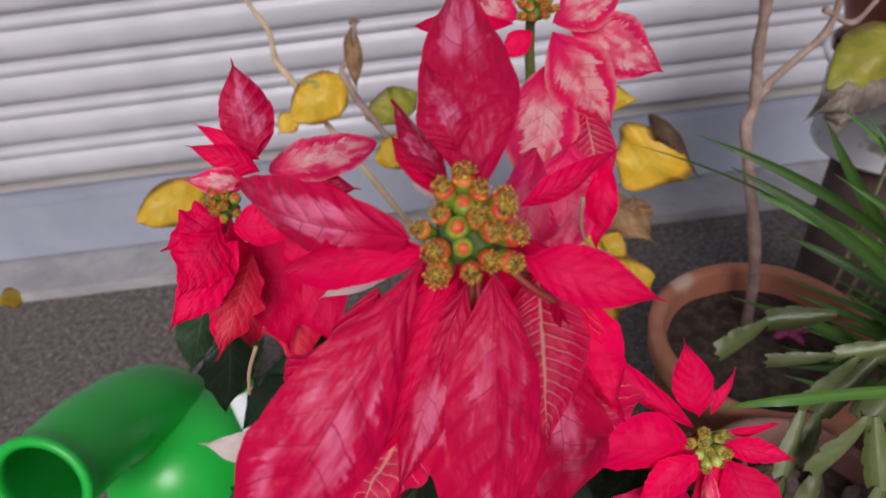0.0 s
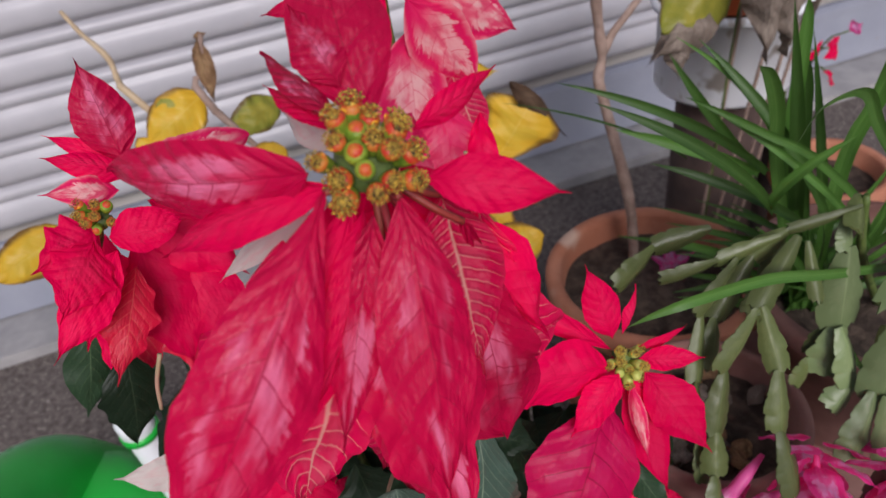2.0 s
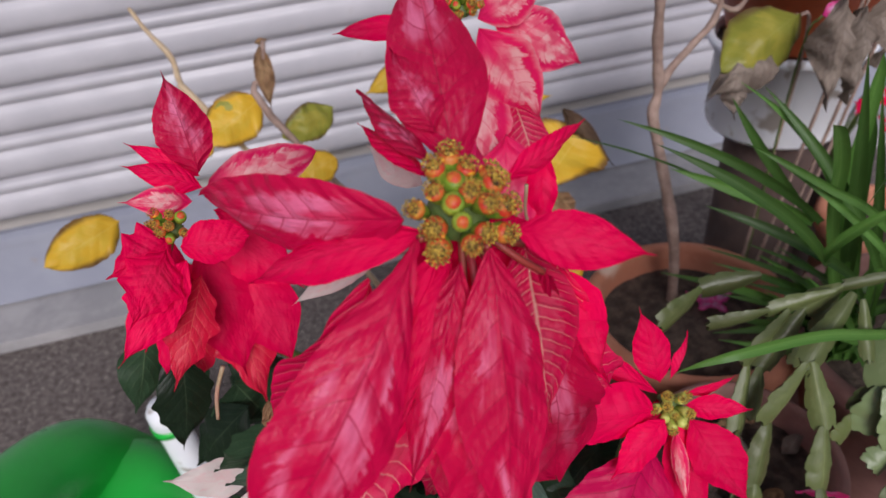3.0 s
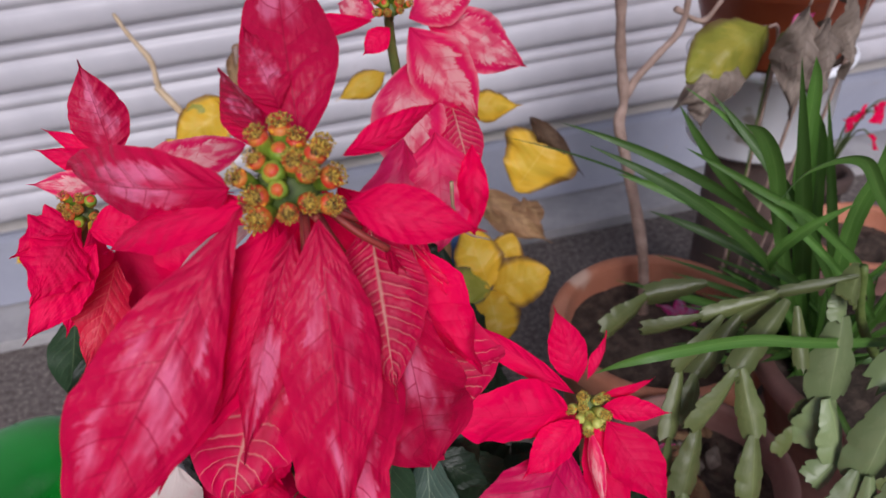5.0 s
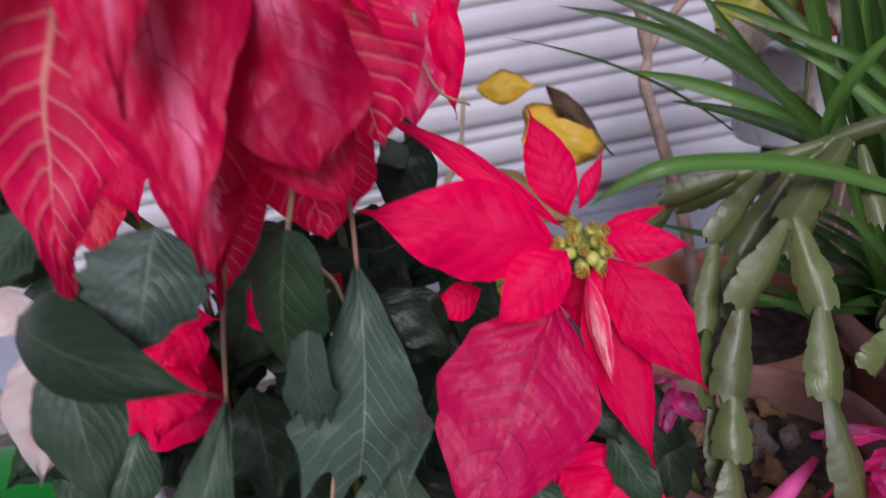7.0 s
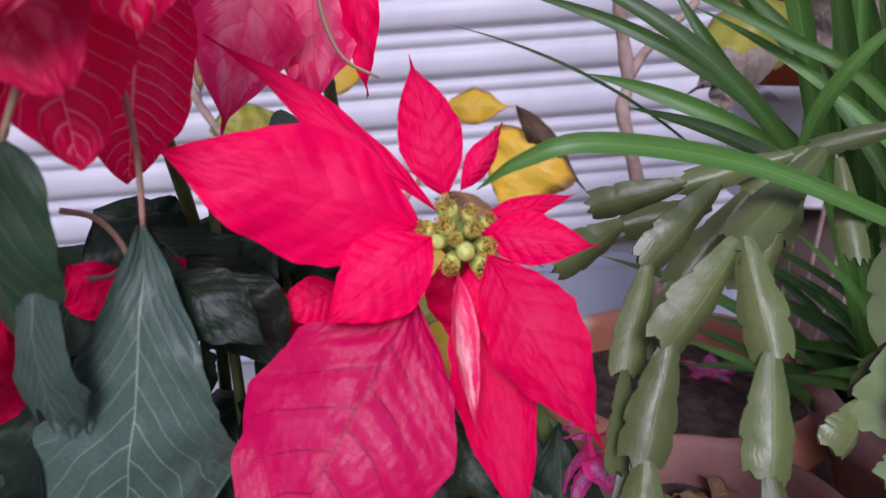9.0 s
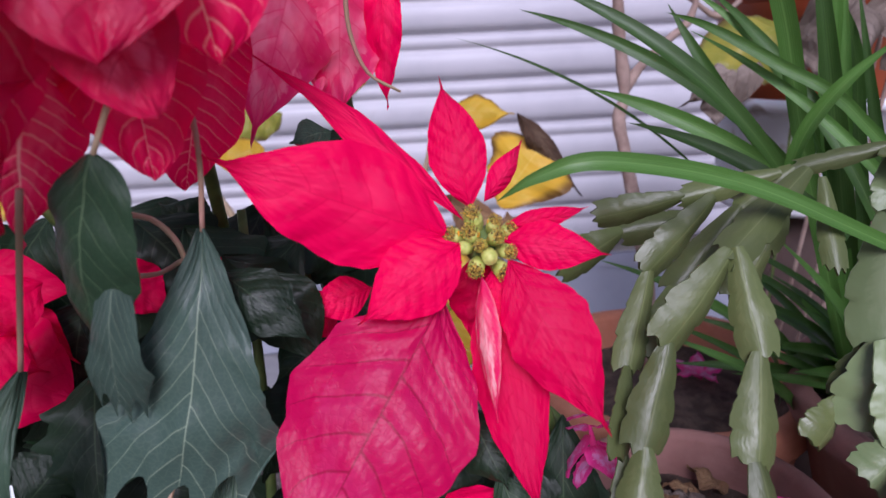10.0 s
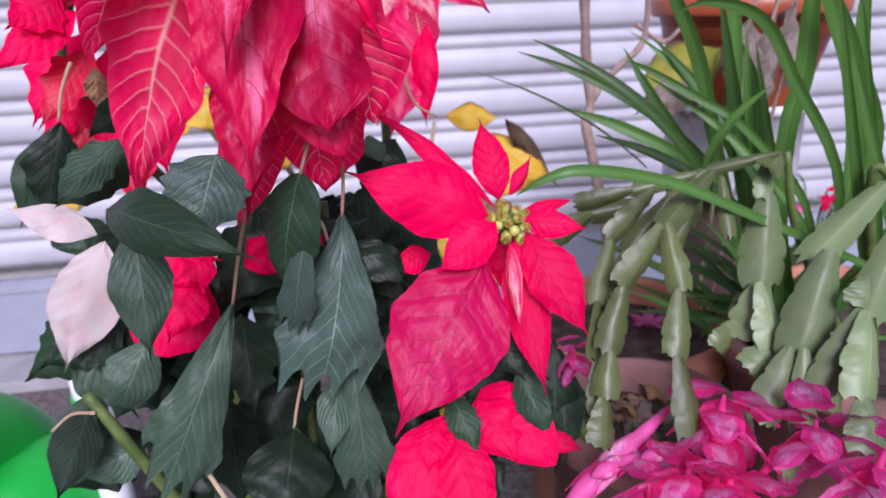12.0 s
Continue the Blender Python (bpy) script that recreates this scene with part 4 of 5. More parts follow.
green((0.0528, 0.3179, 0.7412), (0.1402, 0.2500, 0.7278), 0.0318, (-0.421, -0.746, 0.516), bulge=0.16)
petiole((0.0068, 0.3483, 0.5963), (-0.0115, 0.3563, 0.5921), (-0.0249, 0.3534, 0.5827))
petiole((0.0184, 0.4053, 0.8136), (0.0101, 0.4028, 0.7964), (0.0055, 0.4004, 0.7786))
stem("dry_stalk", marbled, [(0.0691, 0.3364, 0.5567), (0.0774, 0.3328, 0.5412), (0.0854, 0.3324, 0.5188)], 0.0017, 0.0017, M_TAN)
green((0.0412, 0.3745, 0.8116), (0.0419, 0.3728, 0.7841), 0.0141, (0.344, -0.937, 0.067), M_DRY, wave=0.2)
green((0.0680, 0.3630, 0.7987), (0.0281, 0.3807, 0.7700), 0.0191, (0.331, -0.939, 0.097), wave=0.12)
green((0.0486, 0.3721, 0.7695), (-0.0049, 0.3919, 0.7286), 0.0248, (0.299, -0.948, 0.105), M_GREY, teeth=0.15)
green((-0.0222, 0.4729, 0.7676), (-0.0442, 0.4579, 0.6934), 0.0376, (0.407, -0.898, 0.165), teeth=0.1)
green((0.0477, 0.4019, 0.7630), (-0.0150, 0.4115, 0.7188), 0.0352, (0.474, -0.843, 0.255), teeth=0.15)
green((0.1268, 0.3843, 0.5430), (0.1149, 0.3269, 0.4887), 0.0653, (0.169, -0.701, 0.693))
petiole((0.1357, 0.4028, 0.5741), (0.1300, 0.3925, 0.5562), (0.1268, 0.3839, 0.5423))
green((0.1739, 0.3750, 0.6064), (0.1786, 0.3521, 0.5132), 0.0460, (0.037, -0.775, 0.631), M_GREY, outline=fan_outline, ragged=0.16)
green((0.1876, 0.4101, 0.6783), (0.2166, 0.3970, 0.6313), 0.0373, (-0.003, -0.936, 0.351))
green((0.3459, 0.4403, 0.5642), (0.3426, 0.4146, 0.4390), 0.0411, (-0.205, -0.696, 0.688))
green((0.0172, 0.4434, 0.6274), (-0.0860, 0.4568, 0.5673), 0.0648, (0.201, -0.934, 0.296), teeth=0.16, n_teeth=9)
green((-0.0027, 0.3611, 0.5913), (-0.0063, 0.2975, 0.5658), 0.0314, (0.446, -0.642, 0.623), M_GREY)
green((0.0198, 0.3928, 0.5480), (-0.0365, 0.3616, 0.5279), 0.0448, (0.498, -0.67, 0.55), teeth=0.15)
green((0.1160, 0.3046, 0.7694), (0.1036, 0.2870, 0.7330), 0.0414, (0.305, -0.85, 0.43), M_PALE, outline=oval_outline, teeth=0.15)
green((0.1642, 0.3775, 0.5880), (0.1547, 0.3381, 0.5447), 0.0263, (0.107, -0.734, 0.67), M_GREY)
green((0.0911, 0.4369, 0.6177), (0.0976, 0.3954, 0.5511), 0.0492, (0.183, -0.806, 0.563), teeth=0.35, n_teeth=5)
green((-0.0299, 0.4414, 0.6063), (0.0109, 0.4066, 0.5529), 0.0486, (0.292, -0.786, 0.545))
green((0.0223, 0.4261, 0.6088), (-0.0083, 0.4074, 0.5493), 0.0414, (0.394, -0.734, 0.554), M_GREY)
green((0.0745, 0.4087, 0.5633), (0.0775, 0.3967, 0.4644), 0.0398, (0.199, -0.737, 0.646), teeth=0.15)
green((0.1319, 0.5348, 0.6590), (0.1067, 0.5325, 0.6848), 0.0398, (0.297, -0.936, 0.19))
green((0.1695, 0.5422, 0.6704), (0.2274, 0.5381, 0.6173), 0.0568, (0.134, -0.959, 0.25))
green((0.0577, 0.4017, 0.5617), (0.0802, 0.4265, 0.5838), 0.0367, (0.449, -0.771, 0.452), teeth=0.1)
green((0.1601, 0.4590, 0.6710), (0.2042, 0.4735, 0.6085), 0.0412, (0.368, -0.926, 0.083), teeth=0.1)
green((0.2179, 0.5408, 0.7225), (0.1941, 0.5216, 0.7194), 0.0257, (0.545, -0.592, 0.593), M_GREY)
green((0.2293, 0.5692, 0.7211), (0.1940, 0.5431, 0.6661), 0.0503, (0.064, -0.835, 0.546))
green((-0.0577, 0.5344, 0.7512), (-0.0904, 0.5192, 0.6761), 0.0345, (0.48, -0.795, 0.372))
green((-0.0694, 0.5727, 0.6719), (-0.0516, 0.5427, 0.6318), 0.0483, (0.251, -0.704, 0.665))
green((-0.0010, 0.3700, 0.5970), (-0.0190, 0.3400, 0.5450), 0.0362, (0.3, -0.9, 0.3), M_GREY, outline=oval_outline, bulge=0.1)
green((0.0060, 0.4400, 0.6230), (-0.0560, 0.4200, 0.5950), 0.0470, (0.2, -0.85, 0.5), M_GREEN, teeth=0.16, n_teeth=9)
green((0.0280, 0.3600, 0.5590), (-0.0100, 0.3400, 0.5520), 0.0345, (0.1, -0.8, 0.6), M_GREY)
for i in range(84):
    rr = random.Random(100 + i)
    b = Vector((0.12 + rr.uniform(-0.15, 0.13), 0.49 + rr.uniform(-0.02, 0.09), rr.uniform(0.34, 0.69)))
    a = rr.uniform(0, 6.28)
    d = Vector((math.cos(a) * 0.06, math.sin(a) * 0.03, rr.uniform(-0.10, -0.04)))
    green(b, b + d, rr.uniform(0.045, 0.07), (math.cos(a) * 0.6, math.sin(a) * 0.4 - 0.8, 0.45), teeth=0.12)
for i in range(7):
    x = 0.02 + 0.035 * i
    stem("stalk", marbled, [(x, 0.50 + 0.02 * (i % 3), 0.68 - 0.03 * (i % 4)), (x * 0.9 + 0.015, 0.50, 0.5), (0.10 + 0.01 * i, 0.50, 0.25)], 0.003, 0.0045, M_STEM)

# ---- red poinsettia ----
red = thing("poinsettia", (0.37, 0.42, 0.455), "poinsettia with plain bright red bracts and green leaves", "poinsettia", "poinsettias")
HEAD_B = (0.2931, 0.3845, 0.6915)
head_b = flower_head(red, HEAD_B, (-0.05, -0.85, 0.45), 0.0140, 12, 0.0043, 4, 0.25, "cluster of pale green small flowers with dark stamens", M_CYPALE, M_CYPALE)
leaf("bract", head_b, (0.2786, 0.3820, 0.6965), (0.1812, 0.3685, 0.7409), 0.0520, (0.165, -0.976, 0.14), M_RED, bulge=0.05)
leaf("bract", head_b, (0.2853, 0.3903, 0.7015), (0.1949, 0.4287, 0.7759), 0.0168, (0.183, -0.692, 0.698), M_RED, bulge=0.05, wave=0.12)
leaf("bract", head_b, (0.2892, 0.3956, 0.7056), (0.2792, 0.4166, 0.7627), 0.0268, (-0.133, -0.906, 0.402), M_RED, bulge=0.05)
leaf("bract", head_b, (0.2952, 0.3935, 0.7087), (0.3165, 0.4125, 0.7323), 0.0122, (0.463, -0.818, 0.342), M_RED, fold=0.5)
leaf("bract", head_b, (0.3023, 0.3864, 0.6987), (0.3414, 0.3853, 0.7058), 0.0102, (-0.042, -0.997, 0.063), M_RED)
leaf("bract", head_b, (0.3013, 0.3807, 0.6942), (0.3456, 0.3663, 0.6890), 0.0211, (-0.326, -0.91, 0.257), M_RED, bulge=0.05)
leaf("bract", head_b, (0.2814, 0.3729, 0.6963), (0.2366, 0.3572, 0.6693), 0.0334, (0.129, -0.92, 0.371), M_RED, bulge=0.06)
leaf("bract", head_b, (0.2738, 0.3742, 0.6708), (0.1998, 0.3202, 0.5703), 0.0815, (-0.029, -0.848, 0.529), M_RED_OLD, bulge=0.05, teeth=0.05, n_teeth=5, nu=20, nv=48)
leaf("bract", head_b, (0.3026, 0.3742, 0.6870), (0.3383, 0.3359, 0.6200), 0.0370, (-0.264, -0.838, 0.478), M_RED, bulge=0.06, teeth=0.06)
leaf("bract", head_b, (0.2952, 0.3848, 0.6766), (0.3100, 0.3417, 0.5738), 0.0325, (-0.139, -0.884, 0.447), M_RED, bulge=0.05, teeth=0.06)
leaf("bract", head_b, (0.2903, 0.3715, 0.6822), (0.2923, 0.3446, 0.6257), 0.0118, (-0.596, -0.694, 0.404), M_PINK, bulge=0.05, fold=0.6)
leaf("bract", head_b, (0.2956, 0.3787, 0.6810), (0.3030, 0.3672, 0.6523), 0.0181, (-0.157, -0.894, 0.419), M_RED)
leaf("bract", head_b, (0.2404, 0.4237, 0.6598), (0.2070, 0.4075, 0.6540), 0.0215, (0.367, -0.85, 0.377), M_RED)
leaf("bract", head_b, (0.2934, 0.3992, 0.6828), (0.2930, 0.4005, 0.6319), 0.0308, (-0.118, -0.993, 0.002), M_RED, wave=0.12)
leaf("bract", head_b, (0.3013, 0.3979, 0.6796), (0.3071, 0.3944, 0.6329), 0.0229, (-0.115, -0.988, 0.101), M_RED, wave=0.12)
stem("stalk", red, [HEAD_B, (0.2952, 0.4155, 0.6488), (0.3364, 0.4604, 0.5634), (0.37, 0.42, 0.445)], 0.003, 0.006, M_STEM)
HEAD_E = (0.2445, 0.3744, 0.5439)
head_e = flower_head(red, HEAD_E, (0.0, -0.7, 0.6), 0.007, 5, 0.0032, 12, 0.6)
leaf("bract", head_e, (0.2442, 0.3713, 0.5483), (0.1883, 0.3266, 0.4771), 0.0520, (0.078, -0.705, 0.705), M_RED, bulge=0.06)
leaf("bract", head_e, (0.2736, 0.3899, 0.5556), (0.3169, 0.3373, 0.5167), 0.0503, (-0.34, -0.63, 0.698), M_RED, outline=oval_outline)
leaf("bract", head_e, (0.2419, 0.3581, 0.5447), (0.2615, 0.3100, 0.4806), 0.0418, (-0.141, -0.626, 0.767), M_RED)
leaf("bract", head_e, (0.2308, 0.3662, 0.5487), (0.2216, 0.3327, 0.5247), 0.0243, (-0.007, -0.658, 0.753), M_RED)
leaf("bract", head_e, (0.2358, 0.3741, 0.5428), (0.2235, 0.3247, 0.4685), 0.0451, (-0.011, -0.656, 0.755), M_RED, wave=0.1)
leaf("bract", head_e, (0.2679, 0.3834, 0.5526), (0.2900, 0.3393, 0.5177), 0.0463, (-0.25, -0.632, 0.733), M_RED, wave=0.1)
leaf("bract", head_e, (0.3187, 0.3728, 0.5157), (0.3471, 0.3621, 0.5080), 0.0159, (-0.24, -0.782, 0.575), M_RED)
stem("stalk", red, [HEAD_E, (0.3098, 0.4603, 0.5531), (0.3528, 0.4607, 0.5414), (0.38, 0.43, 0.445)], 0.003, 0.005, M_STEM)
for i, args in enumerate((
        ((0.2848, 0.3899, 0.6057), (0.2998, 0.3633, 0.5751), 0.0346, (-0.276, -0.707, 0.651)), ((0.2452, 0.3749, 0.5656), (0.2613, 0.3398, 0.5265), 0.0234, (-0.163, -0.697, 0.699)), ((0.2967, 0.3759, 0.5775), (0.3174, 0.3473, 0.5300), 0.0252, (-0.207, -0.821, 0.533)),
        ((0.2108, 0.4438, 0.5996), (0.2325, 0.4160, 0.5383), 0.0474, (-0.034, -0.881, 0.472)), ((0.2744, 0.4145, 0.5854), (0.2587, 0.3842, 0.5227), 0.0452, (-0.121, -0.851, 0.511)), ((0.3130, 0.4223, 0.5664), (0.3085, 0.3841, 0.4936), 0.0465, (-0.194, -0.825, 0.531)),
        ((0.1786, 0.4339, 0.5351), (0.1919, 0.3812, 0.4832), 0.0472, (0.013, -0.738, 0.674)), ((0.3540, 0.4444, 0.5390), (0.3457, 0.3957, 0.4686), 0.0401, (-0.233, -0.728, 0.644)))):
    leaf("leaf", red, *args, M_GREEN, fold=0.25, teeth=0.12)
for i in range(22):
    rr = random.Random(300 + i)
    b = Vector((0.27 + rr.uniform(-0.08, 0.06), 0.43 + rr.uniform(0, 0.08), rr.uniform(0.42, 0.62)))
    a = rr.uniform(0, 6.28)
    leaf("leaf", red, b, b + Vector((math.cos(a) * 0.05, math.sin(a) * 0.03, rr.uniform(-0.09, -0.04))), rr.uniform(0.04, 0.06), (math.cos(a) * 0.6, -0.8, 0.45), M_GREEN, teeth=0.12)

# ---- shrub with yellowing leaves behind ----
yellow = thing("shrub", (0.31, 0.80, 0.0), "nearly bare shrub with yellow and dried brown leaves", "plant")
leaf("leaf", yellow, (0.3760, 0.8350, 0.5860), (0.4260, 0.8320, 0.6550), 0.1051, (-0.2, -0.85, 0.45), M_YELLOW, outline=heart_outline, fold=0.12, bulge=0.03, wave=0.06)
leaf("leaf", yellow, (0.3970, 0.8280, 0.6900), (0.4680, 0.8260, 0.5940), 0.0287, (-0.3, -0.78, 0.5), M_SCORCH, fold=0.9, wave=0.25, bulge=0.02)
leaf("leaf", yellow, (0.3269, 0.9038, 0.6861), (0.4043, 0.8862, 0.6808), 0.0436, (-0.169, -0.899, 0.404), M_YELLOW, fold=0.4, wave=0.1)
leaf("leaf", yellow, (0.3183, 0.8399, 0.5939), (0.4096, 0.7719, 0.5308), 0.0500, (-0.228, -0.775, 0.589), M_DRY, wave=0.35, fold=0.5)
leaf("leaf", yellow, (0.3833, 0.8216, 0.5818), (0.3864, 0.7845, 0.5416), 0.0417, (-0.206, -0.687, 0.697), M_DRY, wave=0.3)
leaf("leaf", yellow, (0.3098, 0.7365, 0.5117), (0.2949, 0.7826, 0.5817), 0.0617, (-0.108, -0.799, 0.591), M_YELLOW, outline=oval_outline, fold=0.2, wave=0.08)
leaf("leaf", yellow, (0.3135, 0.7357, 0.5113), (0.3849, 0.7208, 0.5309), 0.0650, (-0.303, -0.746, 0.593), M_YELLOW, outline=oval_outline, fold=0.2, wave=0.08)
leaf("leaf", yellow, (0.3077, 0.7347, 0.5088), (0.3078, 0.6832, 0.4614), 0.0664, (-0.116, -0.629, 0.769), M_YELLOW, outline=oval_outline, fold=0.2, wave=0.08)
leaf("leaf", yellow, (0.3081, 0.7359, 0.5105), (0.2262, 0.7442, 0.5359), 0.0534, (0.054, -0.804, 0.592), M_OLIVE, outline=oval_outline, fold=0.2, wave=0.08)
leaf("leaf", yellow, (0.3158, 0.7442, 0.5135), (0.3533, 0.7748, 0.5602), 0.0574, (-0.099, -0.753, 0.651), M_YELLOW, outline=oval_outline, fold=0.2, wave=0.08)
leaf("leaf", yellow, (0.2750, 0.7981, 0.5582), (0.2399, 0.7871, 0.5374), 0.0414, (-0.054, -0.817, 0.574), M_DRY, wave=0.3)
leaf("leaf", yellow, (-0.1713, 0.9112, 0.6175), (-0.2611, 0.8674, 0.6022), 0.0615, (0.284, -0.836, 0.47), M_YELLOW, outline=oval_outline, fold=0.2, wave=0.08)
leaf("leaf", yellow, (0.0370, 0.9477, 0.7264), (-0.0397, 0.9230, 0.6943), 0.0638, (0.128, -0.907, 0.4), M_YELLOW, outline=oval_outline, fold=0.2, wave=0.08)
leaf("leaf", yellow, (-0.0090, 0.9450, 0.7357), (0.0072, 0.9308, 0.6931), 0.0470, (0.128, -0.91, 0.395), M_OLIVE, outline=oval_outline, fold=0.2, wave=0.08)
leaf("leaf", yellow, (0.1253, 0.9722, 0.6837), (0.0525, 0.9396, 0.6719), 0.0494, (0.278, -0.83, 0.483), M_OLIVE, outline=oval_outline, wave=0.15)
leaf("leaf", yellow, (-0.0328, 0.9264, 0.6991), (-0.0586, 0.9123, 0.6799), 0.0300, (0.178, -0.889, 0.423), M_YELLOW)
leaf("leaf", yellow, (0.2391, 0.9538, 0.7291), (0.1665, 0.9422, 0.7074), 0.0362, (0.033, -0.901, 0.433), M_YELLOW)
leaf("leaf", yellow, (0.1133, 0.8858, 0.6577), (0.0618, 0.8743, 0.6453), 0.0452, (0.066, -0.856, 0.513), M_YELLOW, outline=oval_outline, fold=0.2, wave=0.08)
leaf("leaf", yellow, (-0.4408, 0.8427, 0.5264), (-0.4341, 0.7844, 0.5592), 0.0301, (0.572, -0.634, 0.52), M_YELLOW)
stem("twig", yellow, [(-0.1108, 1.1293, 0.8113), (-0.0946, 1.1031, 0.7867), (-0.0667, 1.0538, 0.7626), (-0.0606, 1.0220, 0.7351), (-0.0373, 0.9923, 0.7082), (0.1556, 0.8912, 0.3787), (0.3009, 0.9252, -0.1201)], 0.0028, 0.006, M_TAN, 20, 8, 0.5)
stem("twig", yellow, [(0.0591, 0.9702, 0.7908), (0.0475, 0.9571, 0.7506), (0.0457, 0.9402, 0.7050), (0.2218, 0.8929, 0.3773), (0.3245, 0.9261, -0.1217)], 0.003, 0.006, M_BARK, 14, 8, 0.4)
leaf("leaf", yellow, (0.0530, 0.9692, 0.7885), (0.0486, 0.9428, 0.7110), 0.0242, (0.07, -0.932, 0.357), M_DRY, wave=0.4)
leaf("leaf", yellow, (0.0449, 1.0236, 0.7709), (0.0648, 1.0145, 0.7769), 0.0098, (-0.41, -0.884, 0.226), M_DRY, wave=0.3)
stem("twig", yellow, [(0.3134, 0.9265, 0.6749), (0.2951, 0.9019, 0.6088), (0.2590, 0.8593, 0.5208), (0.3585, 0.9139, 0.1289), (0.3601, 0.9274, -0.1242)], 0.0028, 0.006, M_TAN, 14, 8, 0.3)
stem("twig", yellow, [(0.2623, 0.8431, 0.5405), (0.3065, 0.8359, 0.5584), (0.3521, 0.8240, 0.5738)], 0.0028, 0.002, M_STEM)
stem("twig", yellow, [(0.3108, 0.7409, 0.5078), (0.2898, 0.7360, 0.4483), (0.3561, 0.8983, 0.1915)], 0.002, 0.004, M_STEM)
blue_cap = thing("plant_tag", (0.30, 0.90, 0.0), "blue plastic tag on a thin stake among the shrub's stems", "plant tag")
bm = bmesh.new()
lathe(bm, (0.30, 0.90, 0.0), [(0.0, 0.0), (0.004, 0.0), (0.005, 0.40), (0.012, 0.425), (0.032, 0.435), (0.036, 0.485), (0.028, 0.492), (0.0, 0.488)], 20, wob=0.25)
part("sheet", bm, M_BLUE, blue_cap)

# ---- bare stem in a terracotta pot ----
POT1 = (0.512, 0.672, 0.425)
pot("flower_pot", (POT1[0], POT1[1], 0.0), 0.136, 0.095, POT1[2] + 0.035, M_TERRA, "wide terracotta flower pot with dark soil", rim=0.035, soil=0.04, t=0.014)
bare = thing("bare_shrub", (POT1[0] + 0.008, POT1[1] + 0.05, POT1[2] - 0.03), "leafless brown shrub stem forking above its pot", "plant")
FORK = (0.5007, 0.7897, 0.7097)
stem("trunk", bare, [(POT1[0] + 0.008, POT1[1] + 0.05, POT1[2] - 0.03), (0.515, 0.735, 0.52), (0.5001, 0.7736, 0.6422), (0.4946, 0.7861, 0.6832), FORK, (0.4905, 0.7858, 0.7745), (0.4844, 0.7810, 0.8382), (0.4648, 0.7739, 1.0119)], 0.0078, 0.0058, M_BARK, 32, 8, 0.3)
stem("branch", bare, [FORK, (0.5166, 0.7935, 0.7337), (0.5447, 0.7972, 0.7580), (0.5764, 0.8048, 0.7928), (0.5718, 0.7990, 0.9113)], 0.005, 0.004, M_BARK, 16, 8, 0.3)
stem("branch", bare, [(0.5631, 0.8037, 0.8042), (0.6058, 0.8155, 0.7800), (0.6388, 0.8336, 0.7949)], 0.0035, 0.003, M_BARK, 8, 8, 0.3)
FALLEN = (POT1[0] + 0.045, POT1[1] + 0.02, POT1[2] + 0.008)
fallen = thing("fallen_flower", FALLEN, "magenta flower fallen on the soil of a terracotta pot", "flower")
for i in range(5):
    a = 1.2 * i
    d = Vector((math.cos(a), math.sin(a), 0.0))
    leaf("petal", fallen, Vector(FALLEN) - d * 0.004 + Vector((0, 0, -0.004)), Vector(FALLEN) + d * 0.034 + Vector((0, 0, 0.008)), 0.018, (0, 0, 1), M_MAGENTA, wave=0.15, nu=8, nv=12)

# ---- strap-leaved plant ----
STRAP = (0.6196, 0.5916, 0.4625)
strap = thing("strap_leaf_plant", (STRAP[0], STRAP[1], 0.30), "clump of long arching green strap leaves", "plant")
def strap_leaf(base, tip, width, face, bulge=0.1, bend=0.0):
    leaf("leaf", strap, base, tip, width * 0.64, face, M_STRAP, bulge=bulge, bend=bend, fold=-0.35, wave=0.015, outline=strap_outline, nu=6, nv=28)
strap_leaf((0.5814, 0.4485, 0.6349), (0.4536, 0.5424, 0.7742), 0.0108, (-0.536, -0.802, 0.263), 0.05, 0.06)
strap_leaf((0.5804, 0.5488, 0.6126), (0.4662, 0.6027, 0.8080), 0.0132, (-0.434, -0.886, 0.164), 0.05, 0.12)
strap_leaf((0.5390, 0.5514, 0.6691), (0.4063, 0.6000, 0.7347), 0.0193, (-0.376, -0.908, 0.184), 0.06, 0.04)
strap_leaf((0.5453, 0.5486, 0.6693), (0.3552, 0.6092, 0.7923), 0.0151, (-0.348, -0.927, 0.143), 0.06, 0.07)
strap_leaf((0.5410, 0.5753, 0.6755), (0.4636, 0.6050, 0.7921), 0.0154, (-0.407, -0.904, 0.134), 0.05, -0.02)
strap_leaf((0.5011, 0.6129, 0.6645), (0.3111, 0.6355, 0.7742), 0.0038, (-0.185, -0.977, 0.104), 0.05, 0.06)
leaf("leaf", strap, (0.6560, 0.4400, 0.5950), (0.3020, 0.3990, 0.7070), 0.0092, (0.0, -0.9, 0.4), M_STRAP, fold=-0.35, wave=0.015, outline=strap_outline, nu=6, nv=32, mid=((0.4940, 0.4050, 0.6740), (0.4170, 0.3950, 0.7090), (0.3490, 0.3870, 0.7250), (0.3200, 0.3920, 0.7190)))
strap_leaf((0.6308, 0.5708, 0.4929), (0.5081, 0.5186, 0.8573), 0.0235, (-0.441, -0.88, -0.176), 0.05)
strap_leaf((0.7260, 0.5114, 0.5125), (0.5956, 0.4606, 0.8534), 0.0208, (-0.575, -0.789, -0.215), 0.05)
strap_leaf((0.6217, 0.5898, 0.5423), (0.5649, 0.5599, 0.8124), 0.0176, (-0.49, -0.869, -0.065), 0.05)
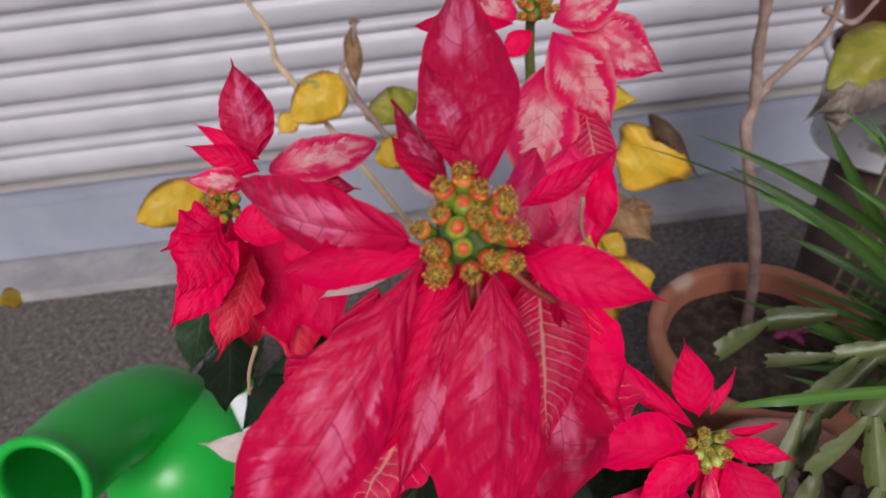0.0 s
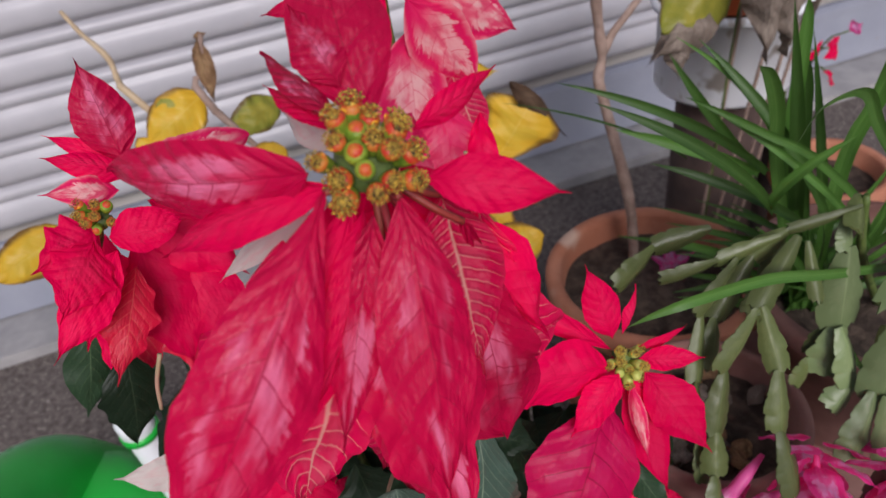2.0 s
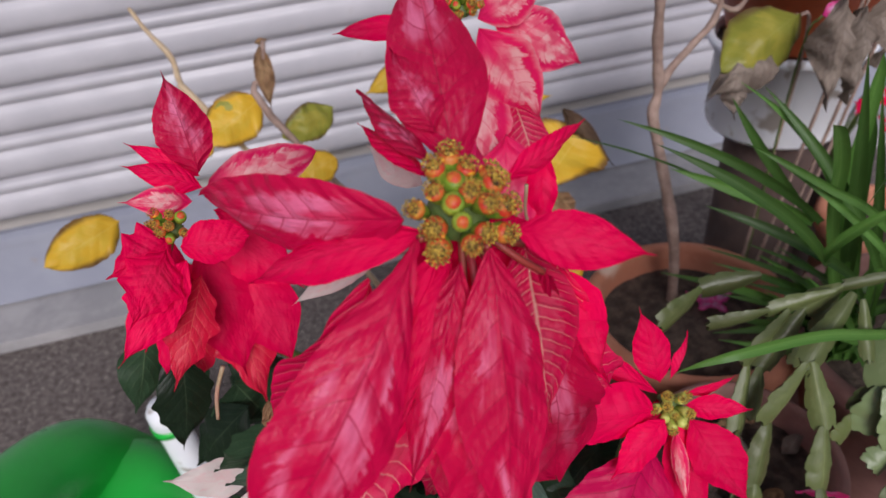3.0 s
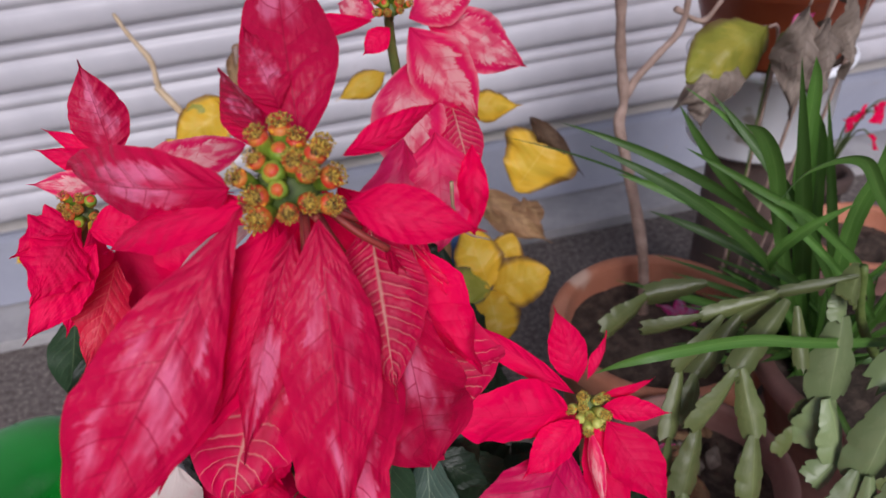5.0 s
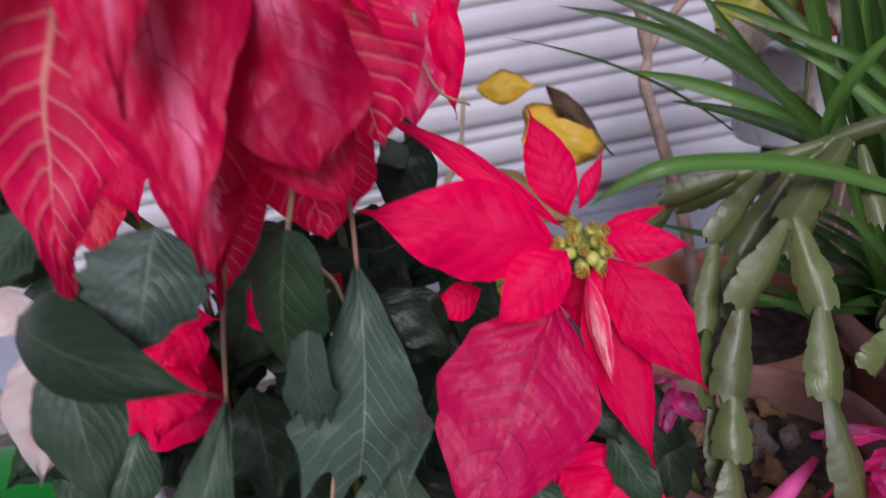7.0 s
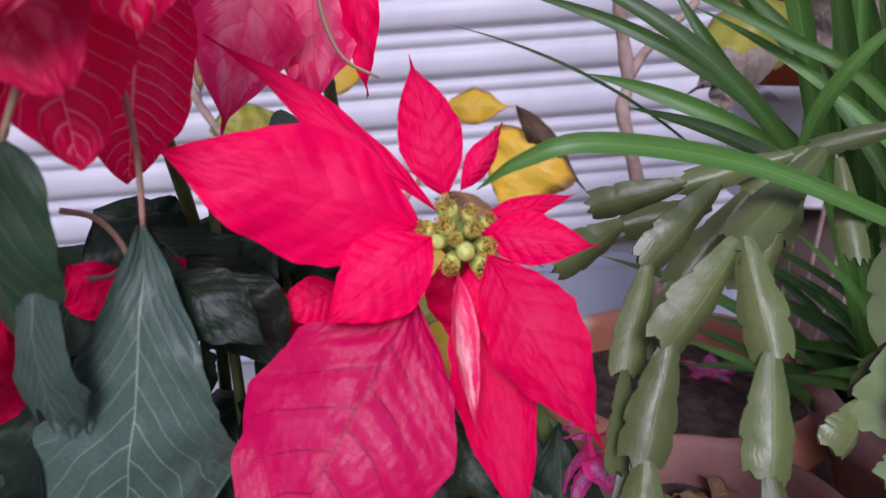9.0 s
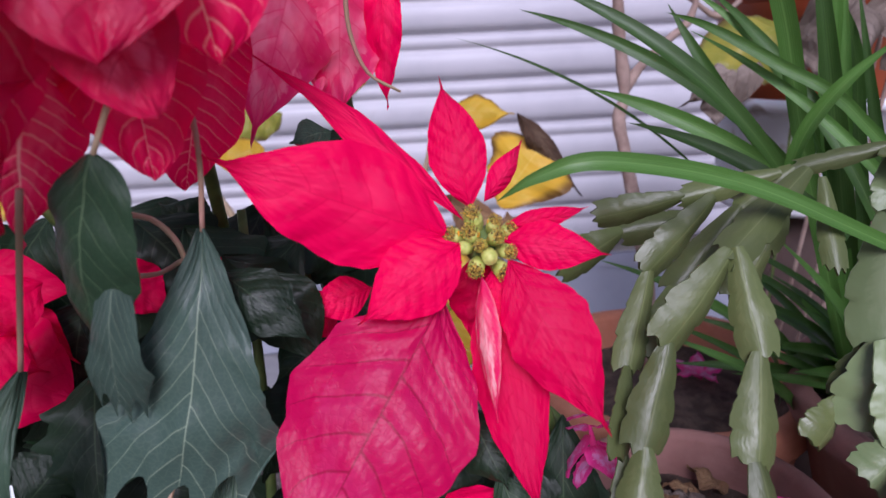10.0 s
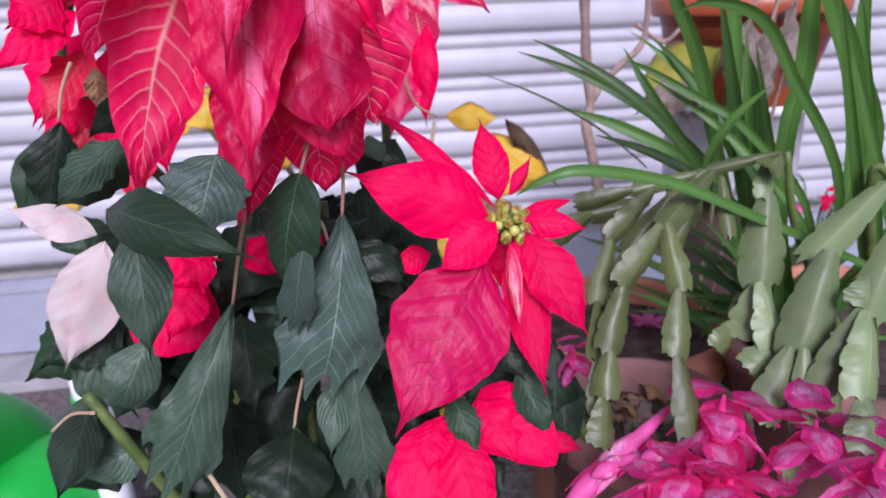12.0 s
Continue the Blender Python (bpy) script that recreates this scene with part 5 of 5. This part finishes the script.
strap_leaf((0.7147, 0.5006, 0.4860), (0.5276, 0.3994, 0.8623), 0.0151, (-0.515, -0.783, -0.348), 0.06)
strap_leaf((0.6606, 0.5481, 0.4715), (0.5731, 0.5569, 0.8020), 0.0162, (-0.507, -0.861, 0.034), 0.05)
strap_leaf((0.5700, 0.4875, 0.5497), (0.5726, 0.3873, 0.5047), 0.0105, (-0.616, -0.191, 0.764), 0.1)
strap_leaf((0.6605, 0.4430, 0.6242), (0.5734, 0.4315, 0.8048), 0.0147, (-0.533, -0.824, -0.193), 0.06)
strap_leaf((0.5427, 0.4865, 0.6454), (0.4211, 0.5596, 0.7147), 0.0161, (-0.315, -0.779, 0.542), 0.08, 0.04)
strap_leaf((0.5735, 0.4970, 0.6428), (0.4870, 0.5974, 0.8024), 0.0161, (-0.442, -0.781, 0.442), 0.06, 0.04)
strap_leaf((0.5082, 0.4934, 0.6709), (0.3509, 0.5361, 0.8071), 0.0169, (-0.115, -0.935, 0.337), 0.10, 0.05)
strap_leaf((0.5042, 0.4966, 0.6725), (0.5256, 0.4462, 0.7693), 0.0145, (-0.859, -0.511, 0.027), 0.12, -0.08)
for line, width in (
        (((0.531, 0.520, 0.682), (0.485, 0.490, 0.780), (0.443, 0.460, 0.835), (0.406, 0.430, 0.864)), 0.0200),
        (((0.560, 0.540, 0.687), (0.539, 0.530, 0.784), (0.526, 0.520, 0.833), (0.513, 0.510, 0.860)), 0.0205),
        (((0.580, 0.500, 0.689), (0.573, 0.480, 0.772), (0.557, 0.460, 0.831), (0.541, 0.440, 0.856)), 0.0270),
        (((0.621, 0.470, 0.653), (0.541, 0.450, 0.777), (0.496, 0.430, 0.821), (0.443, 0.410, 0.834), (0.407, 0.390, 0.827)), 0.0150),
        (((0.635, 0.480, 0.652), (0.607, 0.460, 0.763), (0.559, 0.440, 0.831), (0.537, 0.430, 0.851)), 0.0290),
        (((0.597, 0.470, 0.631), (0.533, 0.480, 0.722), (0.488, 0.500, 0.755), (0.454, 0.520, 0.777), (0.436, 0.540, 0.786)), 0.0120),
        (((0.672, 0.500, 0.677), (0.628, 0.480, 0.774), (0.612, 0.470, 0.829), (0.607, 0.460, 0.851)), 0.0200),
        (((0.599, 0.560, 0.668), (0.581, 0.560, 0.754), (0.561, 0.560, 0.797)), 0.0160)):
    leaf("leaf", strap, (0.55 + line[0][0] * 0.13, 0.53, 0.44), line[-1], width * 0.64, (-0.3, -0.9, 0.1), M_STRAP, fold=-0.35, wave=0.015, outline=strap_outline, nu=6, nv=28, mid=line[:-1])
for i in range(44):
    rr = random.Random(500 + i)
    a = rr.uniform(0.2, 3.8)
    b = Vector((STRAP[0] + rr.uniform(-0.03, 0.06), STRAP[1] + rr.uniform(-0.02, 0.05), rr.uniform(0.42, 0.48)))
    t = b + Vector((math.cos(a) * rr.uniform(0.06, 0.22), -abs(math.sin(a)) * 0.10, rr.uniform(0.04, 0.22)))
    strap_leaf(b, t, rr.uniform(0.011, 0.020), (0.1, -0.8, 0.6), rr.uniform(0.12, 0.22))

# ---- holiday cactus ----
POT2 = (0.705, 0.505, 0.50)
stand2 = thing("plant_stand", (0.66, 0.42, 0.0), "low dusty terracotta block carrying the cactus pot", "plant stand")
bm = bmesh.new()
box(bm, (0.545, 0.16, 0.0), (0.95, 0.66, 0.275))
bmesh.ops.bevel(bm, geom=list(bm.edges), offset=0.006, segments=2, affect="EDGES")
part("block", bm, M_TERRA_DULL, stand2, smooth=False)
pot("flower_pot", (POT2[0], POT2[1], 0.275), 0.150, 0.085, POT2[2] - 0.275, M_TERRA_DULL, "dusty terracotta pot of the holiday cactus", rim=0.024, t=0.012)
cactus = thing("holiday_cactus", (POT2[0], POT2[1], POT2[2] - 0.035), "holiday cactus with hanging flat segments and magenta flowers", "cactus")
def chain(points, width, mat=M_CACTUS, face=(-0.1, -1.0, 0.25), tilt=0.0):
    for i, (a, b) in enumerate(zip(points, points[1:])):
        k = math.sin(i * 2.3 + width * 900)
        f = Vector(face) + Vector((0.5 * k + tilt, 0, 0.2 * math.cos(i * 1.7) + (0.35 if mat == M_CACTUS_BLUE else 0.0)))
        leaf("segment", cactus, a, Vector(b) + (Vector(b) - Vector(a)) * 0.03, width * 1.22 * (1 + 0.12 * k), f, mat, bulge=0.02 + 0.02 * k, fold=0.5, wave=0.03, ragged=0.07,
             outline=segment_outline, nu=10, nv=36, thick=0.0024)
chain([(0.4686, 0.4251, 0.7075), (0.4168, 0.3975, 0.6752), (0.3818, 0.3832, 0.6364), (0.3637, 0.3612, 0.5946), (0.3549, 0.3440, 0.5664), (0.3482, 0.3232, 0.5390)], 0.0195)
chain([(0.4183, 0.3974, 0.6774), (0.4187, 0.3677, 0.6358), (0.4088, 0.3431, 0.5948), (0.4101, 0.3135, 0.5460)], 0.0185)
chain([(0.5218, 0.4220, 0.7189), (0.4702, 0.4361, 0.7050)], 0.008)
chain([(0.4599, 0.4347, 0.7037), (0.4116, 0.4423, 0.6916), (0.3674, 0.4503, 0.6804)], 0.013, tilt=0.5)
chain([(0.4262, 0.4372, 0.6917), (0.3867, 0.4231, 0.6585), (0.3676, 0.3950, 0.6185), (0.3601, 0.3741, 0.5816), (0.3563, 0.3518, 0.5470)], 0.017, tilt=0.6)
chain([(0.4683, 0.4369, 0.7050), (0.4429, 0.4405, 0.6847), (0.4030, 0.4259, 0.6463), (0.3856, 0.4028, 0.6171)], 0.018, tilt=-0.4)
chain([(0.4683, 0.4395, 0.6949), (0.4535, 0.4284, 0.6651), (0.4365, 0.4235, 0.6386)], 0.018, tilt=0.3)
chain([(0.4740, 0.4209, 0.7034), (0.4697, 0.3947, 0.6652)], 0.011)
chain([(0.5176, 0.4304, 0.7097), (0.5109, 0.4133, 0.6861)], 0.016, M_CACTUS_BLUE)
chain([(0.5107, 0.4136, 0.6883), (0.5026, 0.3937, 0.6218), (0.4914, 0.3803, 0.5789)], 0.032, M_CACTUS_BLUE)
chain([(0.5064, 0.3984, 0.6231), (0.4880, 0.3974, 0.5871), (0.4691, 0.3862, 0.5674)], 0.020)
chain([(0.4989, 0.3899, 0.6246), (0.5000, 0.3634, 0.5808), (0.4766, 0.3569, 0.5666)], 0.022, M_CACTUS_BLUE)
chain([(0.6096, 0.4047, 0.6958), (0.5288, 0.3768, 0.6467)], 0.026, M_CACTUS_BLUE)
chain([(0.5303, 0.3597, 0.6582), (0.5044, 0.3420, 0.5846)], 0.034, M_CACTUS_BLUE)
chain([(0.5013, 0.3454, 0.5893), (0.4710, 0.3227, 0.5435)], 0.024, M_CACTUS_BLUE)
chain([(0.5044, 0.3376, 0.5918), (0.4926, 0.3097, 0.5417), (0.4637, 0.2880, 0.5279)], 0.018, M_CACTUS_BLUE)
chain([(0.5482, 0.3397, 0.6435), (0.5384, 0.3270, 0.6260), (0.5071, 0.3153, 0.5695)], 0.022, M_CACTUS_BLUE)
chain([(0.5858, 0.3614, 0.6757), (0.5403, 0.3250, 0.6244), (0.5197, 0.2912, 0.5782), (0.5120, 0.2670, 0.5520)], 0.026, M_CACTUS_BLUE)
chain([(0.5799, 0.4076, 0.5722), (0.5768, 0.3858, 0.5403), (0.5656, 0.3668, 0.5112)], 0.026)
chain([(0.5819, 0.3784, 0.5693), (0.5689, 0.3568, 0.5362)], 0.024)
chain([(0.4580, 0.5105, 0.6591), (0.4077, 0.5214, 0.6481), (0.3623, 0.5056, 0.6305)], 0.020)
chain([(0.5366, 0.4383, 0.7151), (0.5066, 0.4086, 0.7127)], 0.02)
stem("stem", cactus, [(POT2[0], POT2[1], POT2[2] - 0.045), (0.5673, 0.4439, 0.6350), (0.5354, 0.4329, 0.7168)], 0.005, 0.003, M_STEM)
stem("stem", cactus, [(POT2[0] + 0.02, POT2[1], POT2[2] - 0.045), (0.5988, 0.4119, 0.6879), (0.6094, 0.4051, 0.6979)], 0.005, 0.003, M_STEM)
def cactus_flower(base, tip, n, size, seed):
    """A tube sheathed in tiers of broad magenta petals, the outer ones swept back."""
    rr = random.Random(seed)
    base, tip = Vector(base), Vector(tip)
    ax = (tip - base).normalized()
    bm = bmesh.new()
    tube(bm, [base.lerp(tip, 0.3), base.lerp(tip, 0.6), tip], size * 0.03, size * 0.10, 8, 12)
    fl = part("flower", bm, M_MAGENTA, cactus, "magenta flower with swept-back petals")
    s = ax.orthogonal().normalized()
    o = ax.cross(s)
    for i in range(n):
        a = 2.4 * i + rr.uniform(-0.3, 0.3)
        r = s * math.cos(a) + o * math.sin(a)
        b = base.lerp(tip, 0.15 + 0.75 * (i / n)) + r * size * 0.12
        d = (r * rr.uniform(0.5, 0.9) + ax * (rr.uniform(-0.35, 0.35) if i < n * 0.35 else rr.uniform(0.4, 1.1))).normalized()
        leaf("petal", fl, b, b + d * size * rr.uniform(0.75, 1.1), size * rr.uniform(0.56, 0.76), r * 0.9 - ax * 0.5, M_MAGENTA, bulge=0.07, fold=0.2, wave=0.07, nu=10, nv=18, outline=petal_outline)
def cactus_bud(base, tip, r, seed):
    """A long closed flower: a tube with overlapping petals drawn to a point."""
    rr = random.Random(seed)
    base, tip = Vector(base), Vector(tip)
    ax = (tip - base).normalized()
    ln = (tip - base).length
    bm = bmesh.new()
    lathe(bm, (0, 0, 0), [(0.0, 0.0), (r * 0.22, 0.0), (r * 0.55, ln * 0.2), (r * 0.6, ln * 0.35), (r, ln * 0.6), (r * 0.85, ln * 0.8), (r * 0.3, ln * 0.96), (0.0, ln)], 12, wob=0.1)
    bmesh.ops.transform(bm, matrix=Matrix.Translation(base) @ ax.to_track_quat("Z", "Y").to_matrix().to_4x4(), verts=bm.verts)
    fl = part("flower_bud", bm, M_LILAC, cactus, "long pale pink flower bud")
    s = ax.orthogonal().normalized()
    o = ax.cross(s)
    for i in range(6):
        a = 2.4 * i
        q = s * math.cos(a) + o * math.sin(a)
        b = base + ax * ln * (0.22 + 0.07 * i) + q * r * 0.75
        leaf("petal", fl, b, b + ax * ln * rr.uniform(0.34, 0.46) + q * r * rr.uniform(0.1, 0.5), r * 1.7, q, M_LILAC if i % 2 else M_MAGENTA, bulge=0.05, fold=0.5, nu=8, nv=12)
cactus_flower((0.4503, 0.3451, 0.5712), (0.4273, 0.3127, 0.5389), 12, 0.047, 1)
cactus_flower((0.4964, 0.3068, 0.5670), (0.4802, 0.2820, 0.5369), 12, 0.044, 2)
cactus_bud((0.4132, 0.3568, 0.5410), (0.3166, 0.3277, 0.4796), 0.0095, 3)
cactus_bud((0.3769, 0.3341, 0.5192), (0.3401, 0.3257, 0.5119), 0.007, 8)
cactus_bud((0.4127, 0.3296, 0.5258), (0.3781, 0.3275, 0.5217), 0.007, 18)
cactus_flower((0.4136, 0.3198, 0.5252), (0.3959, 0.2961, 0.5092), 12, 0.047, 6)
cactus_flower((0.4342, 0.3019, 0.5282), (0.4181, 0.2772, 0.5110), 12, 0.047, 16)
cactus_flower((0.3762, 0.3097, 0.5274), (0.3726, 0.2961, 0.4936), 7, 0.039, 26)
cactus_flower((0.5135, 0.2591, 0.5702), (0.4923, 0.2452, 0.5455), 7, 0.042, 4)
cactus_flower((0.3577, 0.4316, 0.5718), (0.3574, 0.4103, 0.5503), 7, 0.029, 7)

# pot with old leaves beside the cactus
POT6 = (0.440, 0.452, 0.478)
pot("flower_pot", (POT6[0], POT6[1], 0.0), 0.094, 0.07, POT6[2], M_TERRA_DULL, "terracotta pot holding soil and old dry leaves", soil=0.04, t=0.006)
litter = tagged(thing("dry_leaf_litter", (POT6[0], POT6[1], POT6[2] - 0.045), "withered brown leaves lying on potting soil", "leaves"), kind="stuff")
for i in range(26):
    rr = random.Random(700 + i)
    a, q = rr.uniform(0, 6.28), 0.07 * math.sqrt(rr.random())
    b = Vector((POT6[0] + q * math.cos(a), POT6[1] + q * math.sin(a), POT6[2] - 0.042 + rr.uniform(0, 0.012)))
    leaf("leaf", litter, b, b + Vector((math.cos(a * 3) * 0.03, math.sin(a * 3) * 0.03, rr.uniform(0, 0.018))), 0.018, (0.1, -0.3, 1), M_ASH if i % 2 else M_DRY, wave=0.3, nu=6, nv=10)

# ---- things behind, to the right ----
BUCKET = (0.785, 0.925, 0.685)
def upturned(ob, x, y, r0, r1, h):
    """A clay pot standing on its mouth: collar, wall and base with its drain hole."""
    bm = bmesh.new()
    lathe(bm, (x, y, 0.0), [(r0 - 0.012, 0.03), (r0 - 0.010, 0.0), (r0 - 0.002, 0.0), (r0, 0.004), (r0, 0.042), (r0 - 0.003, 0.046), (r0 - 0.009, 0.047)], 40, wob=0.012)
    part("collar", bm, M_TERRA_SHADED, ob)
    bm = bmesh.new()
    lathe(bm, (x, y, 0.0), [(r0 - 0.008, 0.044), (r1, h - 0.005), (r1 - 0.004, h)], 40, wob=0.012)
    part("wall", bm, M_TERRA_SHADED, ob)
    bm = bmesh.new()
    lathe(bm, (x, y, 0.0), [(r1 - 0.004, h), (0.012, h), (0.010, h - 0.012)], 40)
    part("base", bm, M_TERRA_SHADED, ob)
# added support for the bucket; its dark colour stands for the shaded gap
bucket_stand = thing("flower_pot", (BUCKET[0], BUCKET[1], 0.0), "upturned clay pot added under the white bucket, coloured dark as shade", "flower pot")
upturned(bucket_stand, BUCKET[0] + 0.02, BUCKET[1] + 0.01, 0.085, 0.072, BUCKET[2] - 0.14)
pot("bucket", (BUCKET[0], BUCKET[1], BUCKET[2] - 0.14), 0.112, 0.096, 0.14, M_WHITE, "white plastic bucket used as a planter", rim=0.014, soil=0.012, t=0.004)
POT3 = (0.795, 0.935, 0.835)
pot("flower_pot", (POT3[0], POT3[1], BUCKET[2] - 0.012), 0.138, 0.086, POT3[2] - BUCKET[2] + 0.012, M_ORANGE, "orange plastic flower pot with soil standing in the bucket", rim=0.028, t=0.006)
WILT = (0.66, 0.80, 0.0)
wilt = thing("wilted_plant", (WILT[0], WILT[1], 0.0), "wilted plant with hanging dried grey and olive leaves", "plant")
leaf("leaf", wilt, (0.672, 0.792, 0.770), (0.568, 0.772, 0.728), 0.082, (-0.2, -0.83, 0.50), M_OLIVE, outline=oval_outline, wave=0.12, fold=0.5, bulge=0.08)
leaf("leaf", wilt, (0.640, 0.782, 0.742), (0.556, 0.765, 0.700), 0.060, (-0.2, -0.86, 0.45), M_ASH, wave=0.25, fold=0.3, ragged=0.12, nu=16)
leaf("leaf", wilt, (0.590, 0.770, 0.715), (0.585, 0.755, 0.672), 0.030, (-0.3, -0.9, 0.2), M_ASH, wave=0.3, fold=0.6)
for i, (x, y, z, w) in enumerate(((0.668, 0.720, 0.815, 0.052), (0.690, 0.715, 0.80, 0.046), (0.725, 0.730, 0.82, 0.036))):
    leaf("leaf", wilt, (x, y, z), (x - 0.012 + 0.006 * i, y - 0.02, z - 0.115 + 0.01 * i), w, (-0.4 + 0.4 * i, -0.9, 0.2), M_ASH, wave=0.30, fold=0.9, crinkle=0.03)
    stem("stalk", wilt, [(x, y, z), (x + 0.02, y + 0.01, z + 0.035), (x + 0.045, y + 0.02, z + 0.01), (x + 0.035, y + 0.04, z - 0.20), (WILT[0] + 0.02 * i, WILT[1], 0.0)], 0.0016, 0.0026, M_BARK, 20, 8, 0.2)
stem("stalk", wilt, [(0.672, 0.792, 0.770), (0.70, 0.80, 0.74), (0.69, 0.80, 0.50), (WILT[0], WILT[1], 0.0)], 0.0020, 0.003, M_BARK, 16, 8, 0.2)
pink_bud = thing("flower_bud", (0.700, 0.775, 0.775), "single magenta bud on a thin stalk", "flower")
leaf("petal", pink_bud, (0.690, 0.772, 0.772), (0.718, 0.770, 0.785), 0.018, (-0.3, -0.9, 0.3), M_MAGENTA)
stem("stalk", pink_bud, [(0.690, 0.772, 0.772), (0.684, 0.785, 0.72), (0.69, 0.80, 0.40), (0.685, 0.81, 0.0)], 0.0014, 0.002, M_STEM, 12, 6)
POT5 = (0.9196, 0.8, 0.3688)
pot("flower_pot", (POT5[0], POT5[1], 0.0), 0.09, 0.07, POT5[2] + 0.04, M_TERRA, "terracotta flower pot behind the strap leaves")
POT7 = (1.0499, 1.05, 0.455)
pot("flower_pot", (POT7[0], POT7[1], 0.0), 0.05, 0.04, POT7[2] - 0.10, M_TERRA_SHADED, "dark clay pot behind the plants")
redplant = thing("flowering_plant", (POT7[0], POT7[1], POT7[2] - 0.12), "small plant with red and pink flowers", "plant")
for i in range(9):
    rr = random.Random(900 + i)
    b = Vector((POT7[0] + rr.uniform(-0.07, 0.05), POT7[1] - 0.05 + rr.uniform(-0.03, 0.03), POT7[2] + rr.uniform(-0.02, 0.10)))
    leaf("petal", redplant, b, b + Vector((rr.uniform(-0.04, 0.04), -0.01, rr.uniform(-0.03, 0.03))), 0.03, (0, -1, 0.4), M_RED if i % 3 else M_MAGENTA, wave=0.15)
    stem("stalk", redplant, [b, (b + Vector(POT7)) / 2, (POT7[0], POT7[1], POT7[2] - 0.12)], 0.0015, 0.002, M_STEM, 6, 6)

# ---- green watering can ----
CAN = (-0.325, 0.80, 0.0)
can = thing("watering_can", CAN, "bright green plastic watering can standing on the ground", "watering can")
bm = bmesh.new()
lathe(bm, CAN, [(0.0, 0.0), (0.118, 0.0), (0.126, 0.012), (0.130, 0.10), (0.124, 0.17), (0.108, 0.225), (0.082, 0.262), (0.045, 0.280), (0.0, 0.285)], 56)
part("body", bm, M_CANGREEN, can)


def hollow_neck(line, radii, wall=0.008, seg=40):
    """A wide hollow tube along a line, open at its first end, with a rolled lip there."""
    pts = curve_points(line, 28)
    bm = bmesh.new()
    rings = []
    def ring(q, d, r):
        side = (Vector((1, 0, 0)) - d * d.x).normalized()
        up = d.cross(side)
        return [bm.verts.new(q + (side * math.cos(2 * math.pi * k / seg) + up * math.sin(2 * math.pi * k / seg)) * r) for k in range(seg)]
    n = len(pts) - 1
    tan = [(pts[min(i + 1, n)] - pts[max(i - 1, 0)]).normalized() for i in range(n + 1)]
    rad = [radii[0] + (radii[1] - radii[0]) * i / n for i in range(n + 1)]
    for i in range(14, -1, -1):
        rings.append(ring(pts[i], tan[i], rad[i] - wall))
    for dr, back in ((-wall * 0.4, -0.004), (wall * 0.5, -0.004), (wall * 0.9, 0.002), (wall * 0.5, 0.008)):
        rings.append(ring(pts[0] + tan[0] * back, tan[0], rad[0] + dr))
    for i in range(1, n + 1):
        rings.append(ring(pts[i], tan[i], rad[i]))
    for a, b in zip(rings, rings[1:]):
        for k in range(seg):
            bm.faces.new((a[k], a[(k + 1) % seg], b[(k + 1) % seg], b[k]))
    bm.faces.new(rings[0])
    return bm


part("filling_mouth", hollow_neck([(-0.392, 0.628, 0.395), (-0.378, 0.735, 0.345), (-0.352, 0.835, 0.270), (-0.325, 0.90, 0.12)], (0.061, 0.074)), M_CANGREEN, can, "open round filling mouth with a thick lip")
bottle = thing("plastic_bottle", (-0.190, 0.80, 0.0), "slim white plastic bottle with a green collar behind the plant", "bottle")
bm = bmesh.new()
lathe(bm, (-0.190, 0.80, 0.0), [(0.0, 0.0), (0.020, 0.0), (0.022, 0.006), (0.022, 0.335), (0.020, 0.352), (0.024, 0.358), (0.024, 0.380), (0.018, 0.392), (0.0, 0.395)], 28)
part("shell", bm, M_WHITE, bottle)
bm = bmesh.new()
lathe(bm, (-0.190, 0.80, 0.0), [(0.020, 0.345), (0.0265, 0.347), (0.0265, 0.357), (0.020, 0.359)], 28)
part("collar", bm, M_CANGREEN, bottle, "green plastic collar")

# ---- pots under the poinsettias ----
pot("flower_pot", (0.12, 0.50, 0.0), 0.125, 0.09, 0.27, M_TERRA, "terracotta flower pot under the marbled poinsettia")
